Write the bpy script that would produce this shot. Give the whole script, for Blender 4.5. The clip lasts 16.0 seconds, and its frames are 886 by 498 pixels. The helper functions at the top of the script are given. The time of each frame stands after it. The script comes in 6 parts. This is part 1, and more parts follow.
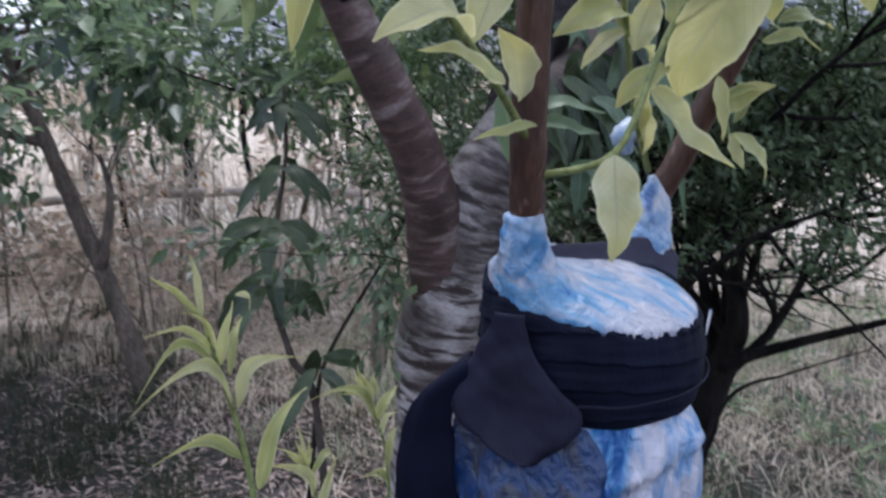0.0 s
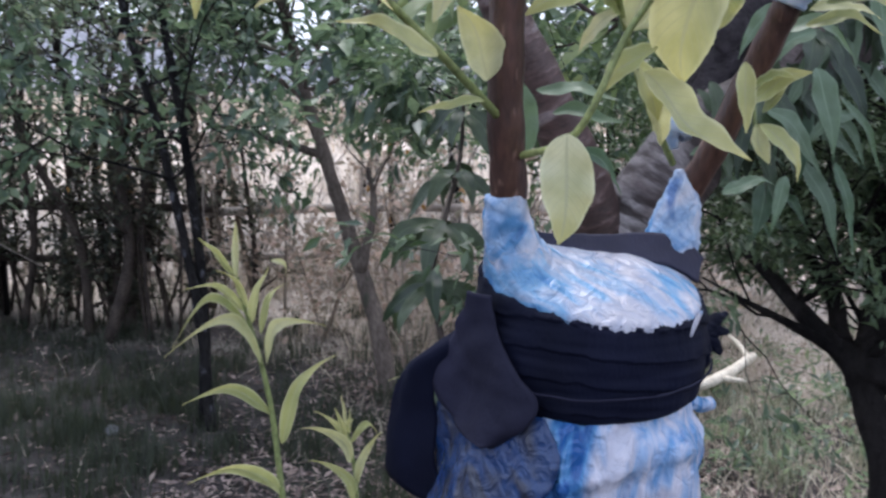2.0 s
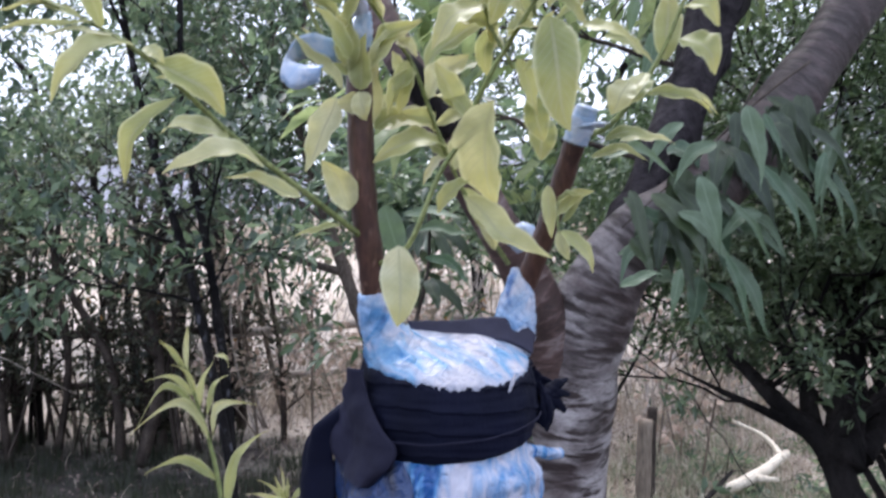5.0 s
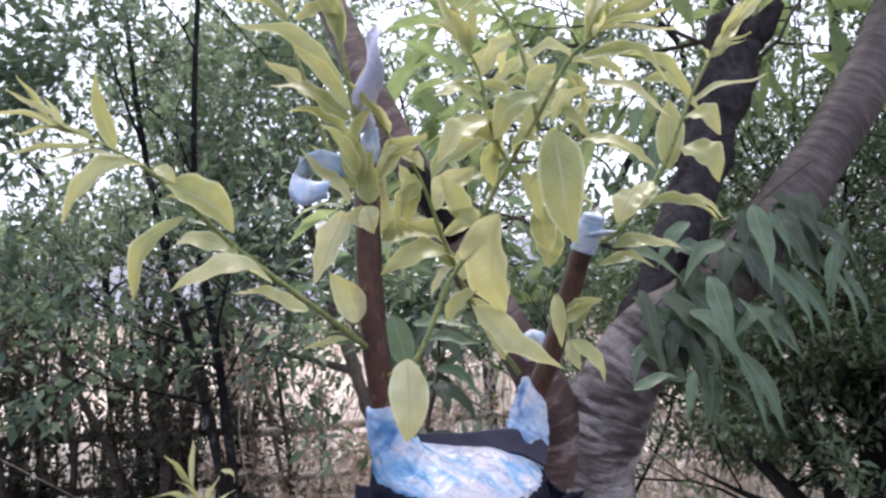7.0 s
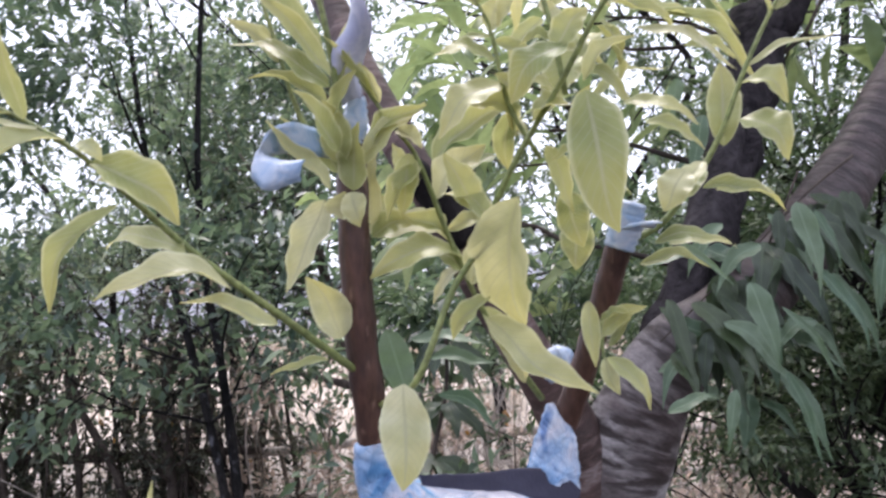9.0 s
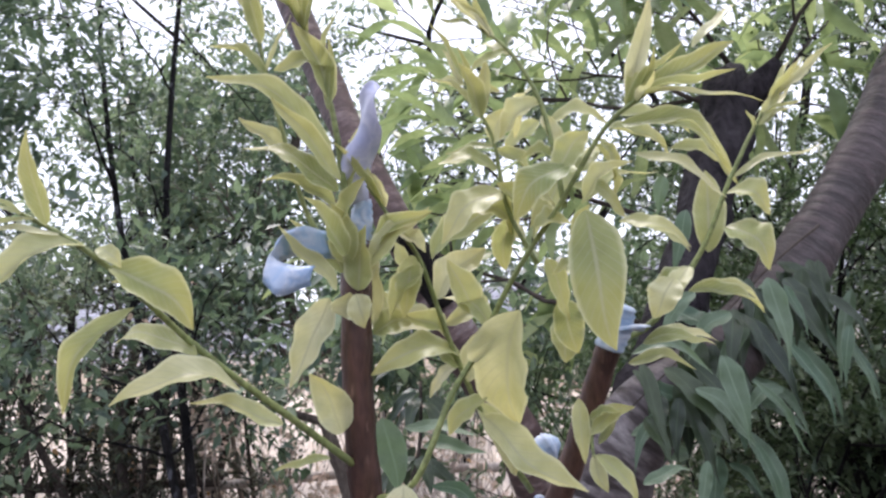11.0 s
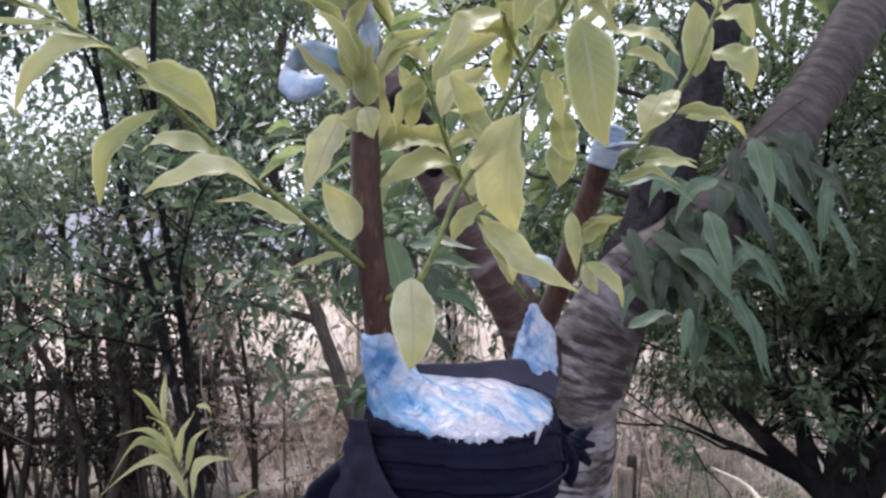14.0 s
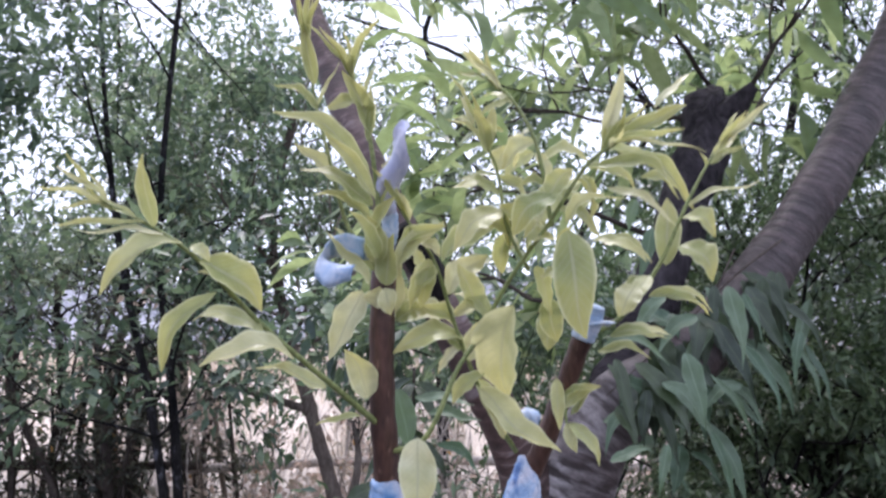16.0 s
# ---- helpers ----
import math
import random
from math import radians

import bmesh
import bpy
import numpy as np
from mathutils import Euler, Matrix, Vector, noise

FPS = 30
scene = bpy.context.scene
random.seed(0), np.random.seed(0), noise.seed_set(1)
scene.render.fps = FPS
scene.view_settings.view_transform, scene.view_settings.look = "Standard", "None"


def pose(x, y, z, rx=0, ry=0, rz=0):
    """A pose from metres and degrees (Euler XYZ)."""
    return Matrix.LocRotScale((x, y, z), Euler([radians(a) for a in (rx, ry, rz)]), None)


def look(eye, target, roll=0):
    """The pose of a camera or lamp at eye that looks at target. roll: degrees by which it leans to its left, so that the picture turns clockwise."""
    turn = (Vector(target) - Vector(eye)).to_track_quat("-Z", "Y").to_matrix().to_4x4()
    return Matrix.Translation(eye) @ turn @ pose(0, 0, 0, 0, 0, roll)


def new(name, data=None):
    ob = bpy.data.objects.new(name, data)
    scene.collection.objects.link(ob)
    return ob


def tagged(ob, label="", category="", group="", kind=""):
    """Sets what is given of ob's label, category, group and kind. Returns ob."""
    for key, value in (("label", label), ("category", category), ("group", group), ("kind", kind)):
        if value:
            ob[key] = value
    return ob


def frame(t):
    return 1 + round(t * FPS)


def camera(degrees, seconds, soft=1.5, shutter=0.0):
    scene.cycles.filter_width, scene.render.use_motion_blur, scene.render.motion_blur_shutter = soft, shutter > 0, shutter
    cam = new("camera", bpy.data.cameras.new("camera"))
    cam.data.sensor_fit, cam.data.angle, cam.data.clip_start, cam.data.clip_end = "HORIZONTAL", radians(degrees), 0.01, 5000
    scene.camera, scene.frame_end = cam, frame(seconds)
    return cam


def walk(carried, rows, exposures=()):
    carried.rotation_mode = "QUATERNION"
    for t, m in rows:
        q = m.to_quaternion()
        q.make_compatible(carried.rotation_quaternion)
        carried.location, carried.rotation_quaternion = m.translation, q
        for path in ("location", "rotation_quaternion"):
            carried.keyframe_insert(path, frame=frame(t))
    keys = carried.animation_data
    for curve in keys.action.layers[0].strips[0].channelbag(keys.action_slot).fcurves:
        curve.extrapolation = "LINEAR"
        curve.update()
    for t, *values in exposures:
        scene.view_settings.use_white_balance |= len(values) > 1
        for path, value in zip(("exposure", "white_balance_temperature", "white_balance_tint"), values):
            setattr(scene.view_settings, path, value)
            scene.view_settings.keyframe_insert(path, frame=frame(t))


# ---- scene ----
cam = camera(56.2, 16.0, soft=2.6, shutter=0.5)
PATH = [
    (0, (-0.064, -0.3, 1.42), (-0.033, 1.667, 1.056), 0.0),
    (0.5, (-0.039, -0.304, 1.419), (-0.174, 1.67, 1.125), 0.5),
    (1, (0.006, -0.293, 1.411), (-0.357, 1.649, 1.101), 0.7),
    (1.5, (0.031, -0.291, 1.405), (-0.463, 1.62, 1.082), 0.9),
    (2, (0.033, -0.295, 1.406), (-0.56, 1.59, 1.093), 1.3),
    (2.5, (0.05, -0.303, 1.403), (-0.628, 1.557, 1.117), 0.5),
    (3, (0.059, -0.32, 1.399), (-0.633, 1.538, 1.138), 1.0),
    (3.5, (0.061, -0.333, 1.395), (-0.618, 1.531, 1.14), 1.8),
    (4, (0.075, -0.345, 1.392), (-0.603, 1.522, 1.161), 2.1),
    (4.5, (0.105, -0.363, 1.4), (-0.563, 1.518, 1.267), 0.6),
    (5, (0.125, -0.363, 1.408), (-0.546, 1.52, 1.363), -1.7),
    (5.2, (0.128, -0.366, 1.41), (-0.514, 1.528, 1.397), -1.4),
    (7.3, (0.124, -0.359, 1.415), (-0.567, 1.508, 1.605), -2.8),
    (7.5, (0.116, -0.346, 1.409), (-0.596, 1.516, 1.569), -2.7),
    (8, (0.099, -0.322, 1.399), (-0.668, 1.51, 1.637), -2.0),
    (8.5, (0.09, -0.306, 1.409), (-0.676, 1.533, 1.584), -1.9),
    (9, (0.102, -0.294, 1.415), (-0.596, 1.567, 1.637), -3.1),
    (9.5, (0.105, -0.299, 1.419), (-0.583, 1.558, 1.703), -3.4),
    (9.7, (0.105, -0.304, 1.426), (-0.569, 1.552, 1.747), -3.0),
    (11.8, (0.092, -0.32, 1.44), (-0.516, 1.564, 1.72), -1.7),
    (12, (0.095, -0.324, 1.429), (-0.523, 1.557, 1.71), -1.7),
    (12.5, (0.089, -0.32, 1.42), (-0.53, 1.573, 1.598), -1.7),
    (13, (0.088, -0.322, 1.411), (-0.541, 1.572, 1.543), -2.1),
    (13.5, (0.092, -0.325, 1.405), (-0.526, 1.576, 1.477), -2.1),
    (14, (0.096, -0.332, 1.402), (-0.508, 1.573, 1.47), -2.0),
    (14.5, (0.099, -0.339, 1.401), (-0.494, 1.57, 1.471), -2.3),
    (15, (0.105, -0.354, 1.414), (-0.478, 1.552, 1.569), -1.5),
    (15.5, (0.107, -0.373, 1.425), (-0.486, 1.526, 1.631), -0.6),
    (16, (0.11, -0.39, 1.433), (-0.475, 1.502, 1.711), 0.3),
]
walk(cam, [(t, look(eye, target, roll)) for t, eye, target, roll in PATH], [(0, 0.97, 5900, 14), (2, 1.17, 5980, 15), (4, 1.22, 6000, 15), (5, 1.4, 6050, 17), (7.5, 1.46, 6380, 20), (8, 1.42, 6400, 20), (9, 1.42, 6400, 20), (14, 1.28, 6300, 19), (16, 1.37, 6050, 22)])
SKY, SUN = 0.12, 1.7

# ---- light ----
world = bpy.data.worlds.new("sky")
scene.world = world
world.use_nodes = True
wn = world.node_tree
sky = wn.nodes.new("ShaderNodeTexSky")
sky.sky_type = "NISHITA"
sky.sun_disc = False
sky.sun_elevation = radians(66)
sky.sun_rotation = radians(339)
sky.air_density, sky.dust_density, sky.ozone_density = 1.0, 4.0, 1.5
wn.nodes["Background"].inputs["Strength"].default_value = SKY
cloud = wn.nodes.new("ShaderNodeMix")
cloud.data_type = "RGBA"
cloud.inputs[0].default_value = 0.75
cloud.inputs[7].default_value = (6.0, 6.5, 7.3, 1)
wn.links.new(sky.outputs["Color"], cloud.inputs[6])
wn.links.new(cloud.outputs[2], wn.nodes["Background"].inputs["Color"])
sun_data = bpy.data.lights.new("sun", "SUN")
sun_data.energy, sun_data.angle, sun_data.color = SUN, radians(25), (1.0, 0.96, 0.9)
sun = new("sun", sun_data)
sun.matrix_world = look((-0.35, 0.8, 3.2), (0, 0, 1.2))

# ---- materials ----
M = {}


def nodes_of(name):
    m = bpy.data.materials.new(name)
    m.use_nodes = True
    t = m.node_tree
    return m, t, t.nodes, t.links, t.nodes["Principled BSDF"]


def ramp(t, factor, stops):
    r = t.nodes.new("ShaderNodeValToRGB")
    el = r.color_ramp.elements
    while len(el) < len(stops):
        el.new(0.5)
    for e, (p, c) in zip(el, stops):
        e.position, e.color = p, (*c, 1)
    t.links.new(factor, r.inputs[0])
    return r.outputs[0]


def texture(t, kind, scale, stretch=(1, 1, 1), detail=4.0, coord="Object", distortion=0.0):
    co = t.nodes.new("ShaderNodeTexCoord")
    mp = t.nodes.new("ShaderNodeMapping")
    mp.inputs["Scale"].default_value = stretch
    t.links.new(co.outputs[coord], mp.inputs[0])
    x = t.nodes.new(kind)
    x.inputs["Scale"].default_value = scale
    if kind != "ShaderNodeTexVoronoi":
        x.inputs["Detail"].default_value = detail
        x.inputs["Distortion"].default_value = distortion
    t.links.new(mp.outputs[0], x.inputs["Vector"])
    return x


def mixed(t, a, b, factor, mode="MIX"):
    m = t.nodes.new("ShaderNodeMix")
    m.data_type, m.blend_type = "RGBA", mode
    for socket, v in ((m.inputs[6], a), (m.inputs[7], b), (m.inputs[0], factor)):
        if isinstance(v, (int, float)):
            socket.default_value = v
        elif isinstance(v, tuple):
            socket.default_value = (*v, 1)
        else:
            t.links.new(v, socket)
    return m.outputs[2]


def bumped(t, p, height, strength, distance):
    b = t.nodes.new("ShaderNodeBump")
    b.inputs["Strength"].default_value, b.inputs["Distance"].default_value = strength, distance
    t.links.new(height, b.inputs["Height"])
    t.links.new(b.outputs[0], p.inputs["Normal"])


def rough_surface(name, dark, light, scale, fine, rough=0.85, stretch=(1, 1, 1), bump=0.003, patch=None, patch_scale=3.0, patch_at=0.6):
    """A matt natural surface: broad stains, fine grain and relief, and patches of a third colour."""
    m, t, n, l, p = nodes_of(name)
    broad = texture(t, "ShaderNodeTexNoise", scale, stretch)
    grain = texture(t, "ShaderNodeTexNoise", fine, stretch, 6)
    c = ramp(t, broad.outputs[0], [(0.3, dark), (0.7, light)])
    c = mixed(t, c, ramp(t, grain.outputs[0], [(0.3, (0.45, 0.45, 0.45)), (0.7, (1.25, 1.25, 1.25))]), 0.8, "MULTIPLY")
    if patch:
        spot = texture(t, "ShaderNodeTexNoise", patch_scale, stretch, 5)
        c = mixed(t, c, patch, ramp(t, spot.outputs[0], [(patch_at, (0, 0, 0)), (patch_at + 0.08, (1, 1, 1))]))
    l.new(c, p.inputs["Base Color"])
    p.inputs["Roughness"].default_value = rough
    p.inputs["Specular IOR Level"].default_value = 0.15 if rough > 0.8 else 0.4
    bumped(t, p, grain.outputs[0], 0.9, bump)
    M[name] = m


def leaf_surface(name, dark, light, glow, share, rough=0.5, veins=True, island=False, mid=None, tip=None):
    """A leaf: colour varies from leaf to leaf, with a pale midrib, side veins, gloss and light coming through."""
    m, t, n, l, p = nodes_of(name)
    if island:
        seed = n.new("ShaderNodeNewGeometry").outputs["Random Per Island"]
    else:
        seed = n.new("ShaderNodeObjectInfo").outputs["Random"]
    c = ramp(t, seed, [(0.0, dark), (0.5, mid), (1.0, light)] if mid else [(0.0, dark), (1.0, light)])
    blotch = texture(t, "ShaderNodeTexNoise", 70, detail=4)
    c = mixed(t, c, ramp(t, blotch.outputs[0], [(0.3, (0.60, 0.62, 0.48)), (0.7, (1.25, 1.2, 1.22))]), 0.9, "MULTIPLY")
    if veins:
        uv = n.new("ShaderNodeUVMap").outputs[0]
        sep = n.new("ShaderNodeSeparateXYZ")
        l.new(uv, sep.inputs[0])
        off = n.new("ShaderNodeMath")
        off.operation = "SUBTRACT"
        l.new(sep.outputs[1], off.inputs[0])
        off.inputs[1].default_value = 0.5
        side = n.new("ShaderNodeMath")
        side.operation = "ABSOLUTE"
        l.new(off.outputs[0], side.inputs[0])
        if tip:
            c = mixed(t, c, tip, ramp(t, sep.outputs[0], [(0.35, (0, 0, 0)), (1.0, (0.6, 0.6, 0.6))]))
        rib = ramp(t, side.outputs[0], [(0.015, (1, 1, 1)), (0.05, (0, 0, 0))])
        slant = n.new("ShaderNodeMath")
        slant.operation = "MULTIPLY_ADD"
        l.new(side.outputs[0], slant.inputs[0])
        slant.inputs[1].default_value = -0.45
        l.new(sep.outputs[0], slant.inputs[2])
        lines = n.new("ShaderNodeMath")
        lines.operation = "SINE"
        times = n.new("ShaderNodeMath")
        times.operation = "MULTIPLY"
        l.new(slant.outputs[0], times.inputs[0])
        times.inputs[1].default_value = 75
        l.new(times.outputs[0], lines.inputs[0])
        vein = ramp(t, lines.outputs[0], [(0.80, (0, 0, 0)), (1.0, (0.35, 0.35, 0.35))])
        c = mixed(t, c, tuple(min(1, v * 0.62) for v in light), vein)
        c = mixed(t, c, tuple(v * (0.62 if sum(light) > 0.6 else 1.3) for v in light), mixed(t, (0, 0, 0), rib, 0.7))
        edge = ramp(t, side.outputs[0], [(0.40, (0, 0, 0)), (0.5, (0.6, 0.6, 0.6))])
        c = mixed(t, c, tuple(min(1, v * 1.25) for v in light), edge)
        bumped(t, p, vein, 0.5, 0.0006)
    l.new(c, p.inputs["Base Color"])
    p.inputs["Roughness"].default_value = rough
    through_leaf = n.new("ShaderNodeBsdfTranslucent")
    l.new(mixed(t, c, glow, 0.5), through_leaf.inputs[0])
    mix = n.new("ShaderNodeMixShader")
    mix.inputs[0].default_value = share
    l.new(p.outputs[0], mix.inputs[1])
    l.new(through_leaf.outputs[0], mix.inputs[2])
    l.new(mix.outputs[0], n["Material Output"].inputs["Surface"])
    M[name] = m


leaf_surface("young", (0.18, 0.24, 0.085), (0.66, 0.65, 0.44), (0.68, 0.64, 0.23), 0.44, 0.34, mid=(0.44, 0.47, 0.21), tip=(0.57, 0.50, 0.17))
leaf_surface("mature", (0.06, 0.115, 0.075), (0.165, 0.23, 0.15), (0.19, 0.31, 0.13), 0.34, 0.40)
# the sapling's dark leaf, reused at the fork to stand for shaded leaves
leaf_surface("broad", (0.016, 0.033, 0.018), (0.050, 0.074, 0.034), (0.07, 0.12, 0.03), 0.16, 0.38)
leaf_surface("canopy", (0.022, 0.048, 0.045), (0.27, 0.33, 0.19), (0.33, 0.42, 0.23), 0.48, 0.42, False, True, mid=(0.072, 0.118, 0.09))
leaf_surface("dark_canopy", (0.020, 0.046, 0.042), (0.23, 0.30, 0.19), (0.24, 0.34, 0.17), 0.42, 0.38, False, True, mid=(0.062, 0.108, 0.084))
leaf_surface("fine", (0.032, 0.060, 0.038), (0.18, 0.245, 0.14), (0.12, 0.2, 0.06), 0.3, 0.4, False, True)
leaf_surface("bramble", (0.06, 0.10, 0.06), (0.66, 0.52, 0.46), (0.6, 0.48, 0.38), 0.45, 0.5, False, True, mid=(0.40, 0.31, 0.27))
leaf_surface("thicket", (0.013, 0.022, 0.018), (0.13, 0.13, 0.09), (0.16, 0.17, 0.1), 0.3, 0.6, False, True, mid=(0.035, 0.042, 0.032))
leaf_surface("dry", (0.22, 0.13, 0.06), (0.42, 0.22, 0.05), (0.5, 0.25, 0.05), 0.3, 0.6, False, True)
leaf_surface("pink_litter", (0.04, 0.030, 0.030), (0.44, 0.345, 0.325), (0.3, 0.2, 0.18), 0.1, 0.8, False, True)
# brown dead leaves, darkened with the soil to carry the tree shade
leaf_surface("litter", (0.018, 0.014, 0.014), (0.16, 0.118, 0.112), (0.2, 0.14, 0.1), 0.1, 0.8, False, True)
leaf_surface("hanging", (0.08, 0.15, 0.08), (0.42, 0.48, 0.25), (0.45, 0.55, 0.22), 0.5, 0.36, False, True, mid=(0.20, 0.28, 0.14))
leaf_surface("straw", (0.34, 0.29, 0.245), (0.70, 0.63, 0.55), (0.62, 0.52, 0.42), 0.4, 0.7, False, True)
# pale dry grass, its colour raised further for where light falls
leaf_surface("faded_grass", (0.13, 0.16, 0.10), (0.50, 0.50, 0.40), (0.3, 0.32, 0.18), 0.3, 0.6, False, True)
# near-black: the tree shade over the yard is put into the grass colour
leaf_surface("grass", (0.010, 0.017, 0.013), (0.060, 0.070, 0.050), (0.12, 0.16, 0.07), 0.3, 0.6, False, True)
rough_surface("stem", (0.15, 0.19, 0.06), (0.27, 0.30, 0.11), 60, 400, 0.5, bump=0.0004)
rough_surface("scion", (0.034, 0.015, 0.012), (0.105, 0.050, 0.036), 60, 500, 0.42, (1, 1, 0.3), 0.0006, (0.17, 0.10, 0.075), 300, 0.62)
rough_surface("pale_bark", (0.085, 0.068, 0.06), (0.19, 0.155, 0.13), 9, 70, 0.9, (1, 1, 0.5), 0.004, (0.05, 0.06, 0.04), 6, 0.58)
rough_surface("dark_bark", (0.006, 0.0055, 0.006), (0.027, 0.023, 0.022), 16, 70, 0.95, (1, 1, 0.3), 0.02, (0.05, 0.052, 0.048), 30, 0.68)
rough_surface("plated_bark", (0.022, 0.018, 0.021), (0.058, 0.050, 0.055), 30, 90, 0.9, (1, 1, 0.6), 0.012, (0.012, 0.010, 0.012), 40, 0.60)
rough_surface("mottled_bark", (0.006, 0.006, 0.007), (0.03, 0.027, 0.027), 14, 80, 0.95, (1, 1, 0.5), 0.012, (0.10, 0.10, 0.115), 24, 0.60)
rough_surface("twig", (0.028, 0.022, 0.020), (0.095, 0.076, 0.064), 12, 80, 0.85)
rough_surface("old_wood", (0.13, 0.10, 0.08), (0.30, 0.25, 0.20), 12, 90, 0.9, (1, 1, 0.2), 0.002)
rough_surface("pale_wood", (0.34, 0.29, 0.255), (0.58, 0.52, 0.47), 12, 90, 0.9, (1, 1, 0.2), 0.002)
rough_surface("peeled_wood", (0.55, 0.48, 0.38), (0.75, 0.68, 0.56), 14, 120, 0.7, (1, 1, 0.3), 0.001)
rough_surface("stone", (0.12, 0.125, 0.14), (0.22, 0.225, 0.24), 10, 80, 0.9)
# pale blue-grey: the haze of distance is painted into the hills
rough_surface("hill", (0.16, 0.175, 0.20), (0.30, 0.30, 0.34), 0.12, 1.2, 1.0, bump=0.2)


def bark_surface(name, base, pale, start, up_to=None):
    """Peach bark: purplish brown with pale peeling rings that run round the limb."""
    m, t, n, l, p = nodes_of(name)
    where = n.new("ShaderNodeAttribute")
    where.attribute_name = "limb_place"

    def at_limb(scale, stretch, detail, distortion=0.0):
        mp = n.new("ShaderNodeMapping")
        mp.inputs["Scale"].default_value = stretch
        l.new(where.outputs["Vector"], mp.inputs[0])
        x = n.new("ShaderNodeTexNoise")
        x.inputs["Scale"].default_value, x.inputs["Detail"].default_value, x.inputs["Distortion"].default_value = scale, detail, distortion
        l.new(mp.outputs[0], x.inputs["Vector"])
        return x

    broad = at_limb(14, (1, 1, 1), 4)
    rings = at_limb(24, (1.3, 1.3, 5.2), 5, 0.3)
    areas = at_limb(16, (1, 1, 1.6), 3)
    grain = at_limb(240, (1, 1, 2.5), 5)
    c = ramp(t, broad.outputs[0], [(0.3, tuple(v * 0.4 for v in base)), (0.7, base)])
    flakes = ramp(t, rings.outputs[0], [(start, (0, 0, 0)), (start + 0.14, (0.8, 0.8, 0.8))])
    flakes = mixed(t, flakes, ramp(t, areas.outputs[0], [(0.38, (0.15, 0.15, 0.15)), (0.58, (1, 1, 1))]), 1.0, "MULTIPLY")
    # flakes fade up the limb: plainer bark, and fork shade put into colour
    if up_to:
        run = n.new("ShaderNodeSeparateXYZ")
        l.new(where.outputs["Vector"], run.inputs[0])
        flakes = mixed(t, flakes, ramp(t, run.outputs[2], [(up_to - 0.2, (1, 1, 1)), (up_to, (0.05, 0.05, 0.05))]), 1.0, "MULTIPLY")
    c = mixed(t, c, tuple(v * 1.55 for v in base), ramp(t, rings.outputs[0], [(0.47, (0, 0, 0)), (0.62, (0.6, 0.6, 0.6))]))
    c = mixed(t, c, pale, flakes)
    c = mixed(t, c, (0.03, 0.022, 0.02), ramp(t, rings.outputs[0], [(0.32, (0.5, 0.5, 0.5)), (0.40, (0, 0, 0))]))
    c = mixed(t, c, ramp(t, grain.outputs[0], [(0.3, (0.55, 0.55, 0.55)), (0.7, (1.25, 1.25, 1.25))]), 0.7, "MULTIPLY")
    l.new(c, p.inputs["Base Color"])
    p.inputs["Roughness"].default_value = 0.6
    bumped(t, p, rings.outputs[0], 0.9, 0.003)
    M[name] = m


def film_surface(name, stops, turn, size, print_at, print_colour=(0.03, 0.12, 0.36), run=(2.2, 0.9, 1.0), fine_run=(3.4, 0.6, 0.8)):
    """Thin crumpled carrier-bag film, white with washed blue print in streaks, sharp creases and a soft gloss."""
    m, t, n, l, p = nodes_of(name)

    def streaks(scale, stretch, detail, distortion):
        co = n.new("ShaderNodeTexCoord")
        mp = n.new("ShaderNodeMapping")
        mp.vector_type = "TEXTURE"
        mp.inputs["Rotation"].default_value, mp.inputs["Scale"].default_value = turn, stretch
        l.new(co.outputs["Object"], mp.inputs[0])
        x = n.new("ShaderNodeTexNoise")
        x.inputs["Scale"].default_value, x.inputs["Detail"].default_value, x.inputs["Distortion"].default_value = scale, detail, distortion
        l.new(mp.outputs[0], x.inputs["Vector"])
        return x

    broad = streaks(size, run, 3, 0.7)
    thin = streaks(size * 3.2, fine_run, 3, 0.5)
    spots = texture(t, "ShaderNodeTexNoise", size * 1.3, detail=3, distortion=1.4)
    wrinkle = texture(t, "ShaderNodeTexNoise", 190, (1, 1, 0.7), 5, distortion=1.2)
    c = ramp(t, mixed(t, broad.outputs[0], thin.outputs[0], 0.46), stops)
    c = mixed(t, c, print_colour, ramp(t, spots.outputs[0], [(print_at, (0, 0, 0)), (print_at + 0.09, (0.75, 0.75, 0.75))]))
    c = mixed(t, c, ramp(t, wrinkle.outputs[0], [(0.3, (0.72, 0.79, 0.88)), (0.7, (1.12, 1.10, 1.07))]), 0.7, "MULTIPLY")
    l.new(c, p.inputs["Base Color"])
    p.inputs["Roughness"].default_value = 0.27
    folds = texture(t, "ShaderNodeTexNoise", 75, (1, 1, 0.8), 3, distortion=0.8)
    folds.noise_type = "RIDGED_MULTIFRACTAL"
    bumped(t, p, mixed(t, wrinkle.outputs[0], folds.outputs[0], 0.6), 1.0, 0.005)
    M[name] = m


